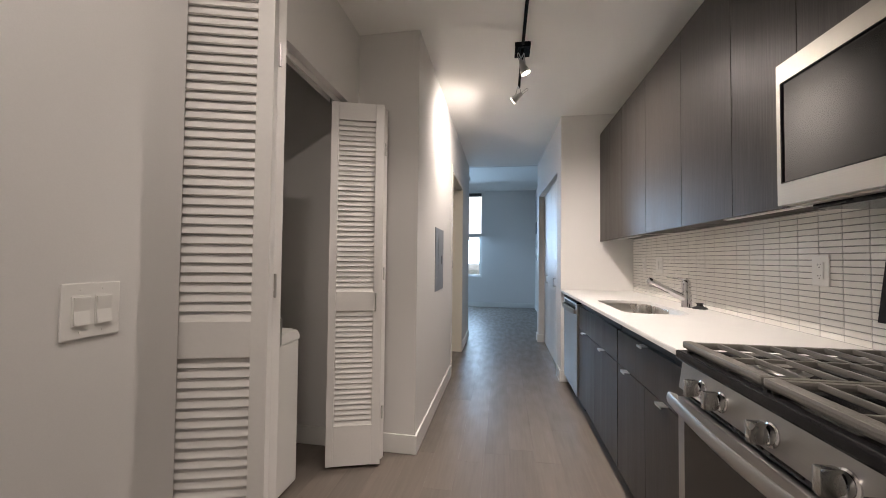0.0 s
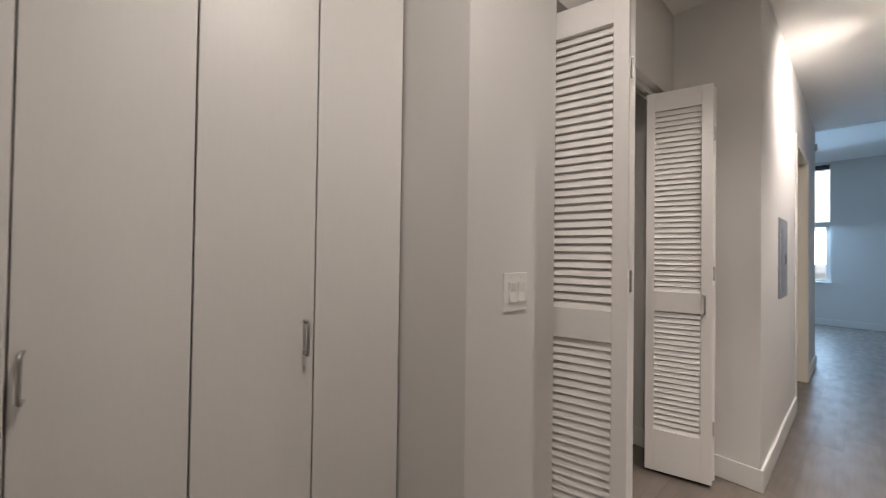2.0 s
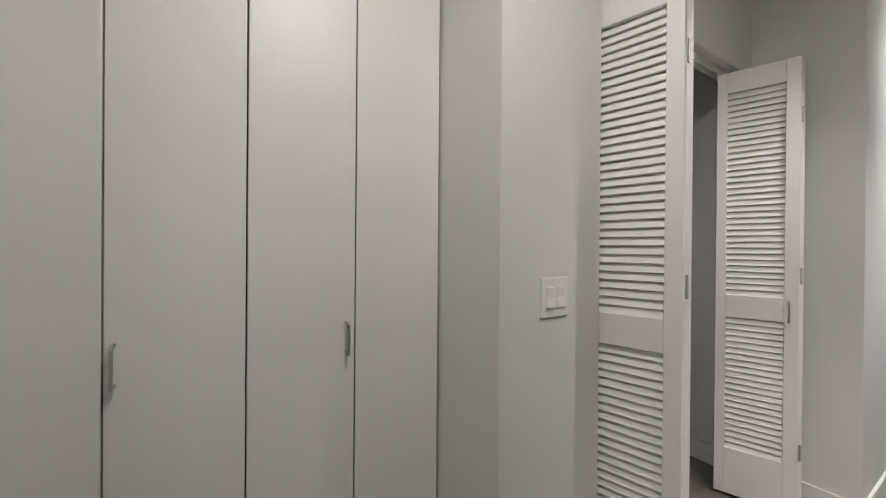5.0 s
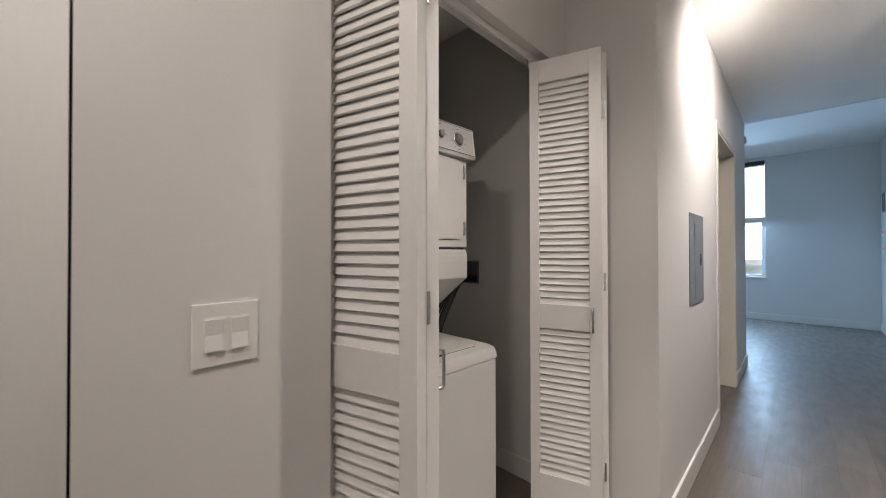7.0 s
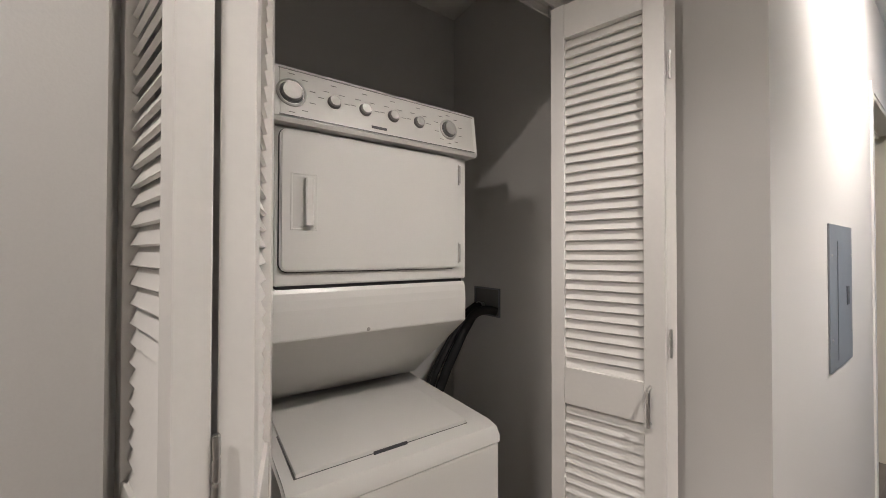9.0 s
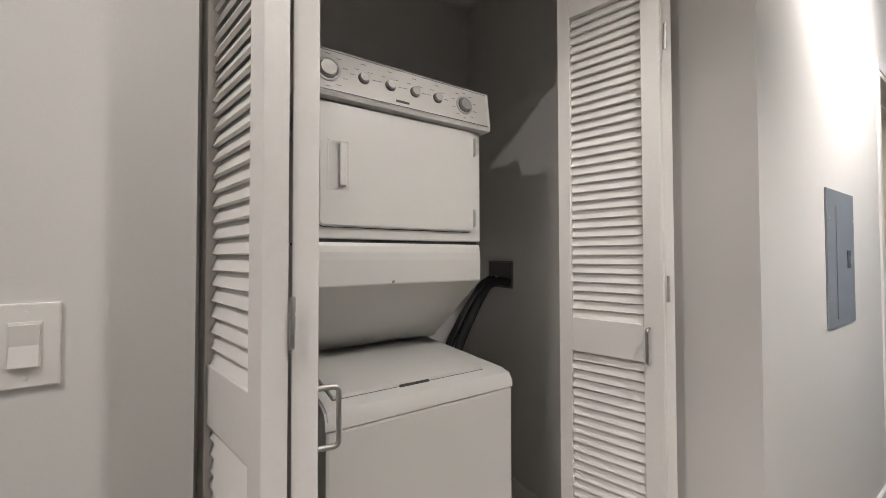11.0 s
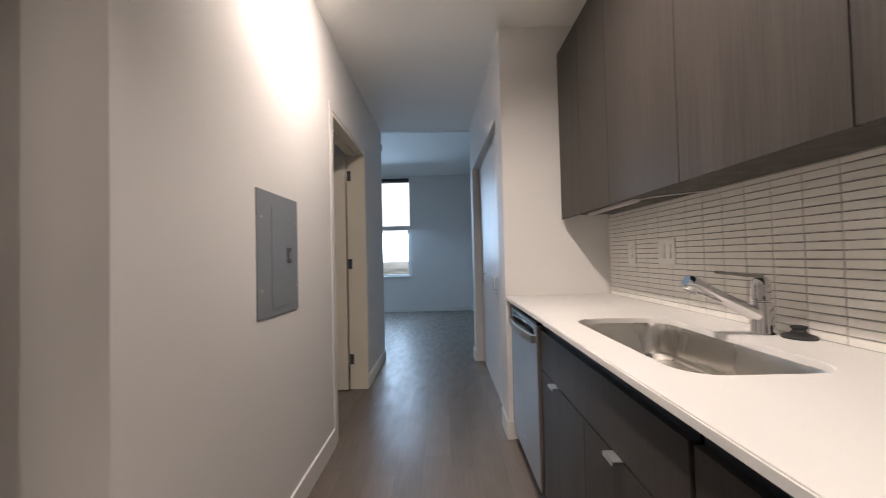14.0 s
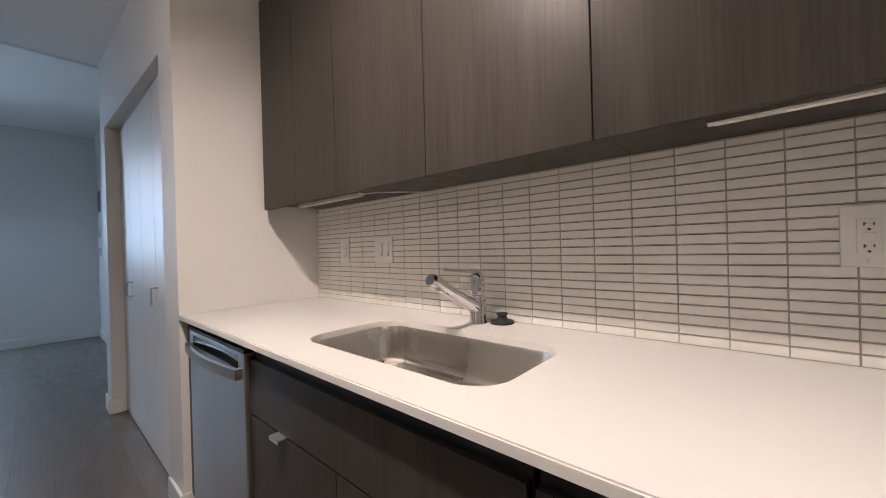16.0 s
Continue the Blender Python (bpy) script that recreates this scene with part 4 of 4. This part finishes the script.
def upper_unit(y0, y1, splits, z0=UB, z1=UT, label="dark woodgrain wall cabinet above the worktop"):
    c = thing("wall_cabinet", label, "cabinet", ((UX + XT) / 2, (y0 + y1) / 2, z0), group="kitchen wall cabinets")
    part("carcass", boxes((UX + 0.02, XT - 0.013, y0 + 0.0005, y1 - 0.0005, z0 + 0.026, z1)), M_LAMINATE, c)
    es = [y0, *splits, y1]
    for a, b in zip(es, es[1:]):
        part("door", boxes((UX, UX + 0.019, a + 0.0016, b - 0.0016, z0, z1), bevel=0.001), M_LAMINATE, c)
    return c


upper_unit(0.842, 1.495, [1.167])
upper_unit(-0.122, 0.842, [0.362])
upper_unit(-0.888, -0.122, [-0.549])
upper_unit(-1.65, -0.888, [-1.27], 1.842, UT, "dark woodgrain wall cabinet above the microwave")


def light_bar(y0, y1, x=1.575):
    t = thing("under_cabinet_light", "slim aluminium light bar under the wall cabinet", "light bar", (x, (y0 + y1) / 2, 1.40))
    part("housing", boxes((x - 0.014, x + 0.014, y0, y1, 1.402, 1.416), bevel=0.002), M_ALU, t)
    part("lens", boxes((x - 0.010, x + 0.010, y0 + 0.01, y1 - 0.01, 1.4005, 1.402)), M_PLASTIC, t)


light_bar(-0.86, -0.305)
light_bar(0.87, 1.39, 1.60)
_bm = bmesh.new()
tube(_bm, bend([(1.60, 0.872, 1.409), (1.63, 0.80, 1.411), (1.72, 0.70, 1.410), (1.782, 0.665, 1.4105)], 0.03, 4), 0.0025, 8)
solid("lamp_cable", _bm, M_PLASTIC, "thin white lamp cable under the wall cabinet", "cable", smooth=True)


def microwave():
    y0, y1, x, z0, z1 = -1.648, -0.890, 1.400, 1.386, 1.838
    m = thing("microwave", "stainless steel over-range microwave under the cabinet", "microwave", ((x + XT) / 2, (y0 + y1) / 2, z0))
    part("case", boxes((x + 0.04, XT - 0.013, y0, y1, z0 + 0.012, z1)), M_BLACK, m)
    yd = y0 + 0.16
    fr = bmesh.new()
    t, b = z1 - 0.062, z0 + 0.068
    for d in ((x, x + 0.04, y1 - 0.016, y1, z0, z1), (x, x + 0.04, yd, yd + 0.06, z0, z1), (x, x + 0.04, yd + 0.06, y1 - 0.016, t, z1), (x, x + 0.04, yd + 0.06, y1 - 0.016, z0, b)):
        box(fr, *d)
    door = part("door_frame", fr, M_STEEL_W, m)
    part("glass", boxes((x + 0.004, x + 0.02, yd + 0.06, y1 - 0.016, b, t), bevel=0.001), M_DARKGLASS, door, "dark reflective glass")
    part("glass_rim", boxes((x - 0.0005, x + 0.004, yd + 0.06, y1 - 0.016, b, b + 0.004), (x - 0.0005, x + 0.004, yd + 0.06, y1 - 0.016, t - 0.004, t), (x - 0.0005, x + 0.004, y1 - 0.020, y1 - 0.016, b + 0.004, t - 0.004)), M_BLACK, door)
    part("control_panel", boxes((x, x + 0.04, y0, yd - 0.004, z0, z1), bevel=0.003), M_STEEL_W, m)
    part("keypad", boxes((x - 0.002, x + 0.0, y0 + 0.02, yd - 0.024, z0 + 0.06, z1 - 0.05)), M_DARKGLASS, m)
    bm = bmesh.new()
    tube(bm, bend([(x, yd + 0.03, z0 + 0.05), (x - 0.045, yd + 0.03, z0 + 0.055), (x - 0.05, yd + 0.03, (z0 + z1) / 2), (x - 0.045, yd + 0.03, z1 - 0.055), (x, yd + 0.03, z1 - 0.05)], 0.02), 0.009, 12)
    part("handle", bm, M_CHROME, door, smooth=True)
    part("vent_base", boxes((x + 0.06, XT - 0.05, y0 + 0.02, y1 - 0.05, z0 - 0.018, z0 + 0.012), bevel=0.004), M_BLACK, m)
    part("vent_lip", boxes((x + 0.02, x + 0.06, y0 + 0.02, y1 - 0.02, z0 - 0.004, z0 + 0.012), bevel=0.002), M_STEEL_W, m)


microwave()


def gas_range():
    y0, y1 = -1.650, -0.890
    r = thing("gas_range", "stainless steel gas range with black grates", "range", (1.45, (y0 + y1) / 2, 0))
    part("body", boxes((1.145, XT - 0.03, y0, y1, 0.09, 0.885)), M_BLACK, r)
    part("toe_panel", boxes((1.19, 1.20, y0, y1, 0.0, 0.09)), M_BLACK, r)
    top = part("cooktop", boxes((1.095, XT - 0.02, y0, y1, 0.885, 0.915), bevel=0.006), M_BLACK, r, "glossy black enamel cooktop")
    bm = bmesh.new()
    prism(bm, [(1.105, 0.792), (1.145, 0.792), (1.145, 0.884), (1.118, 0.884)], 'y', y0, y1)
    part("control_panel", bm, M_STEEL, r)
    part("vent_slot", boxes((1.118, 1.145, y0 + 0.03, y1 - 0.03, 0.770, 0.792)), M_INK, r)
    for k in range(6):
        ya = y1 - 0.05 - k * 0.115
        part("vent_fin", boxes((1.114, 1.118, ya - 0.09, ya, 0.778, 0.784)), M_BLACK, r)
    for y in (-1.022, -1.118, -1.298, -1.475, -1.563):
        ax = Vector((-1, 0, 0.14)).normalized()
        k = part("knob", lathe(bmesh.new(), (1.110, y, 0.828), ax, ((0, 0.0265), (0.003, 0.0265), (0.005, 0.022), (0.016, 0.0225), (0.020, 0.021), (0.021, 0.01)), 26), M_CHROME, r, "chrome burner knob", smooth=True)
        part("grip", boxes((1.062, 1.098, y - 0.0095, y + 0.0095, 0.8075, 0.8565), bevel=0.005), M_KNOB, k, "satin steel grip", smooth=True)
    door = part("oven_door", boxes((1.100, 1.140, y0 + 0.004, y1 - 0.004, 0.22, 0.765), bevel=0.004), M_STEEL, r)
    part("oven_window", boxes((1.0975, 1.101, y0 + 0.05, y1 - 0.05, 0.30, 0.705), bevel=0.001), M_DARKGLASS, door)
    pts = [(1.10, y1 - 0.035, 0.762)] + [(1.063 - 0.04 * math.sin(math.pi * k / 12), y1 - 0.03 - k / 12 * (y1 - y0 - 0.06), 0.766) for k in range(13)] + [(1.10, y0 + 0.035, 0.762)]
    bm = bmesh.new()
    tube(bm, bend(pts, 0.012, 3), 0.0125, 14)
    bmesh.ops.scale(bm, vec=(0.6, 1, 1.55), space=Matrix.Translation((-1.06, 0, -0.766)), verts=bm.verts[:])
    part("door_handle", bm, M_STEEL, door, smooth=True)
    part("storage_drawer", boxes((1.104, 1.140, y0 + 0.004, y1 - 0.004, 0.095, 0.212), bevel=0.003), M_STEEL, r)
    bm = bmesh.new()
    prism(bm, [(1.662, 1.025), (1.735, 1.018), (1.750, 1.205), (1.735, 1.216), (1.686, 1.212)], 'y', y0 + 0.006, y1 - 0.002)
    bg = part("backguard", bm, M_BLACK, r, "black enamel back panel raised on posts")
    for y in (y0 + 0.03, y1 - 0.03):
        part("post", boxes((1.712, 1.728, y - 0.006, y + 0.006, 0.914, 1.036)), M_BLACK, bg)
    # burners
    for bx, by, br in ((1.27, -1.08, 0.045), (1.60, -1.08, 0.035), (1.27, -1.46, 0.05), (1.60, -1.46, 0.04), (1.44, -1.27, 0.042)):
        b = part("burner", lathe(bmesh.new(), (bx, by, 0.9135), (0, 0, 1), ((0, br * 1.5), (0.003, br * 1.45), (0.004, br), (0.012, br), (0.013, br * 0.5)), 26), M_NICKEL, r, smooth=True)
        part("burner_cap", lathe(bmesh.new(), (bx, by, 0.9265), (0, 0, 1), ((0, br * 0.85), (0.004, br * 0.85), (0.006, br * 0.75)), 26), M_IRON, b, smooth=True)
    # two cast-iron grates
    for ga, gb in ((y1 - 0.012, -1.268), (-1.272, y0 + 0.012)):
        part("grate", bmesh_grate(ga, gb), M_IRON, r, "heavy cast-iron grate")


def bmesh_grate(ya, yb):
    bm = bmesh.new()
    x0, x1, z = 1.118, XT - 0.06, 0.940
    lo, hi = min(ya, yb), max(ya, yb)
    for d in ((x0 - 0.008, x0 + 0.026, lo, hi, z - 0.016, z + 0.007), (x1 - 0.022, x1, lo, hi, z - 0.022, z + 0.006), (x0, x1, lo, lo + 0.016, z - 0.018, z + 0.004), (x0, x1, hi - 0.016, hi, z - 0.018, z + 0.004)):
        box(bm, *d, bevel=0.0075)
    for k in range(1, 8):
        x = x0 + 0.02 + (x1 - x0 - 0.03) * k / 8
        box(bm, x - 0.0042, x + 0.0042, lo + 0.01, hi - 0.01, z - 0.010, z + 0.005, bevel=0.003)
    for y in ((lo + hi) / 2,):
        box(bm, x0 + 0.02, x1 - 0.01, y - 0.005, y + 0.005, z - 0.014, z + 0.002, bevel=0.003)
    for x in (x0 + 0.012, x1 - 0.012):
        for y in (lo + 0.012, hi - 0.012):
            cyl(bm, (x, y, 0.9145), (x, y, z - 0.01), 0.009, seg=10)
    return bm


gas_range()


# ---- track light ----
def track_light():
    x = 0.655
    t = thing("track_light", "black ceiling track with small nickel spotlights", "track light", (x, -0.4, H))
    for a, b in ((0.80, 0.36), (0.22, -1.75)):
        part("rail", boxes((x - 0.010, x + 0.010, b, a, H - 0.030, H - 0.0005), bevel=0.002), M_BLACK, t)
    part("power_feed", boxes((x - 0.052, x + 0.052, 0.22, 0.36, H - 0.034, H - 0.0005), bevel=0.003), M_BLACK, t)
    for y, aim in HEADS:
        p = Vector((x, y, H - 0.03))
        d = (Vector(aim) - Vector((x, y, 2.52))).normalized()
        c = Vector((x, y, 2.545)) + d * 0.02
        h = part("spot_head", lathe(bmesh.new(), c - d * 0.05, d, ((0, 0.010), (0.004, 0.016), (0.03, 0.018), (0.05, 0.023), (0.074, 0.030), (0.078, 0.032), (0.092, 0.032)), 24), M_NICKEL, t, "satin nickel spotlight head", smooth=True)
        part("lamp_face", lathe(bmesh.new(), c + d * 0.0425, d, ((0, 0.029), (0.001, 0.029)), 20), M_BULB, h, "glowing lamp face")
        bm = bmesh.new()
        cyl(bm, p + Vector((0, 0, 0.005)), p - Vector((0, 0, 0.03)), 0.011, 0.008, 14)
        part("adapter", bm, M_BLACK, h, smooth=True)
        side = d.cross(Vector((0, 0, 1))).normalized()
        back = c - d * 0.048
        bm = bmesh.new()
        tube(bm, bend([back + side * 0.015, back + side * 0.017 - d * 0.055, back - side * 0.017 - d * 0.055, back - side * 0.015], 0.016, 5), 0.0028, 8)
        part("rear_loop", bm, M_NICKEL, h, "satin nickel wire loop", smooth=True)
        bm = bmesh.new()
        tube(bm, bend([p - Vector((0, 0, 0.03)), p - Vector((0, 0, 0.03)) + side * 0.038, c + side * 0.038, c + side * 0.03], 0.012, 4), 0.0035, 8)
        tube(bm, bend([p - Vector((0, 0, 0.03)), p - Vector((0, 0, 0.03)) - side * 0.038, c - side * 0.038, c - side * 0.03], 0.012, 4), 0.0035, 8)
        part("yoke", bm, M_NICKEL, h, smooth=True)


track_light()


def ceiling_lamp(x, y):
    t = thing("ceiling_lamp", "round flush ceiling lamp with a white glass dome", "ceiling lamp", (x, y, H))
    part("base_ring", lathe(bmesh.new(), (x, y, H - 0.0005), (0, 0, -1), ((0, 0.15), (0.02, 0.15), (0.022, 0.145)), 40), M_NICKEL, t, smooth=True)
    part("dome", lathe(bmesh.new(), (x, y, H - 0.022), (0, 0, -1), ((0, 0.145), (0.02, 0.135), (0.04, 0.10), (0.052, 0.05), (0.054, 0.01)), 40), M_DOME, t, "glowing white glass dome", smooth=True)


for _p in DOMES:
    ceiling_lamp(*_p)

# ---- pieces of the setting ----
def floor_planks():
    rng = random.Random(4)
    base = solid("floor", boxes((-3.5, XT + 0.1, YS, YF + 0.1, -0.06, -0.004)), M_SUB, "grey-brown wood plank floor", "floor", "structure")
    w, far = 0.152, []
    meshes = {}
    x = -1.40
    n = 0
    while x < XT:
        y = YS - rng.random() * 1.1
        while y < YF + 0.1:
            ln = 1.22
            y0, y1 = max(y, YS), min(y + ln, YF + 0.1)
            if y1 - y0 > 0.02:
                near = -0.5 < x < 1.2 and y1 > -2.6
                key = round(y1 - y0, 3)
                if near:
                    if key not in meshes:
                        bm = boxes((0.00018, w - 0.00018, 0.00018, key - 0.00018, -0.004, 0.0))
                        bmesh.ops.bevel(bm, geom=[e for e in bm.edges if all(v.co.z > -0.001 for v in e.verts)], offset=0.0002, segments=1, affect='EDGES')
                        meshes[key] = mesh_of("plank", bm, M_FLOOR)
                    ob = new("plank", meshes[key])
                    ob.location = (x, y0, 0)
                    ob.parent = base
                    n += 1
                else:
                    far.append((x + 0.0003, x + w - 0.0003, y0 + 0.0003, y1 - 0.0003, -0.004, 0.0))
            y += ln
        x += w
    x = -3.4
    while x < -1.42:
        y = YE - 0.1 - rng.random()
        while y < YF + 0.1:
            far.append((x + 0.0003, x + w - 0.0003, max(y, YE - 0.1) + 0.0003, min(y + 1.22, YF + 0.1) - 0.0003, -0.004, 0.0))
            y += 1.22
        x += w
    ob = part("plank_field", boxes(*far), M_FLOOR_J, base)
    tagged(ob, kind="stuff")


floor_planks()


def wall_tiles():
    pitch, rows, px, ys = 0.0255, 19, 0.1032, 1.5365
    z0, zt = 0.9109, 1.4155
    # joint backing, darkened to carry the shadow that the tile edges cast
    backing = solid("tile_backsplash", boxes((XT - 0.006, XT - 0.0005, -1.75, 1.558, 0.9150, zt)), M_GROUT_SHADE, "grey glazed stick tile backsplash in straight stack", "backsplash", "structure")
    # light-coloured grouting: a bead along each course, flush in the upright joints
    n = 0
    beads = [(XT - 0.0122, XT - 0.005, -1.75, 1.557, z0 + r * pitch - 0.0004, z0 + r * pitch + 0.0014) for r in range(1, rows + 1)]
    beads.append((XT - 0.0122, XT - 0.0005, -1.75, 1.557, 0.9108, z0 + 0.0018))
    beads.append((XT - 0.0128, XT - 0.0005, -0.888, 1.557, zt - 0.004, zt - 0.0002))
    part("grout_bead", boxes(*beads), M_GROUT_L, backing)
    ups = []
    while ys - n * px > -1.75:
        ups.append((XT - 0.0119, XT - 0.005, ys - n * px - 0.0008, ys - n * px + 0.0008, z0, zt - 0.004))
        n += 1
    part("grout_upright", boxes(*ups), M_GROUT_L, backing)
    bm = boxes((-0.0045, 0.0045, 0, px - 0.003, 0, pitch - 0.0042))
    bmesh.ops.bevel(bm, geom=[e for e in bm.edges if all(v.co.x < 0 for v in e.verts)], offset=0.0009, segments=2, affect='EDGES')
    me = mesh_of("tile", bm, M_TILE)
    rng = random.Random(8)
    rest = []
    lift = 0.0021
    for r in range(rows):
        rest.append((XT - 0.013, XT - 0.004, ys + 0.0015, 1.5555, z0 + r * pitch + lift, z0 + (r + 1) * pitch - lift))
    y = ys - px
    while y > -1.75:
        rest.append((XT - 0.013, XT - 0.004, y + 0.0015, y + px - 0.0015, z0 + rows * pitch + lift, zt - 0.0042))
        near = -0.92 < y < 0.62
        for r in range(rows):
            z = z0 + r * pitch + 0.0021
            if near:
                ob = new("tile", me)
                ob.location = (XT - 0.0085 + rng.uniform(-0.0003, 0.0003), y + 0.0015, z)
                ob.rotation_euler = (0, rng.uniform(-0.006, 0.006), rng.uniform(-0.003, 0.003))
                ob.parent = backing
            else:
                rest.append((XT - 0.013, XT - 0.004, y + 0.0015, y + px - 0.0015, z, z + pitch - 0.0042))
        y -= px
    ob = part("tile_field", boxes(*rest), M_TILE_J, backing)
    tagged(ob, kind="stuff")


wall_tiles()
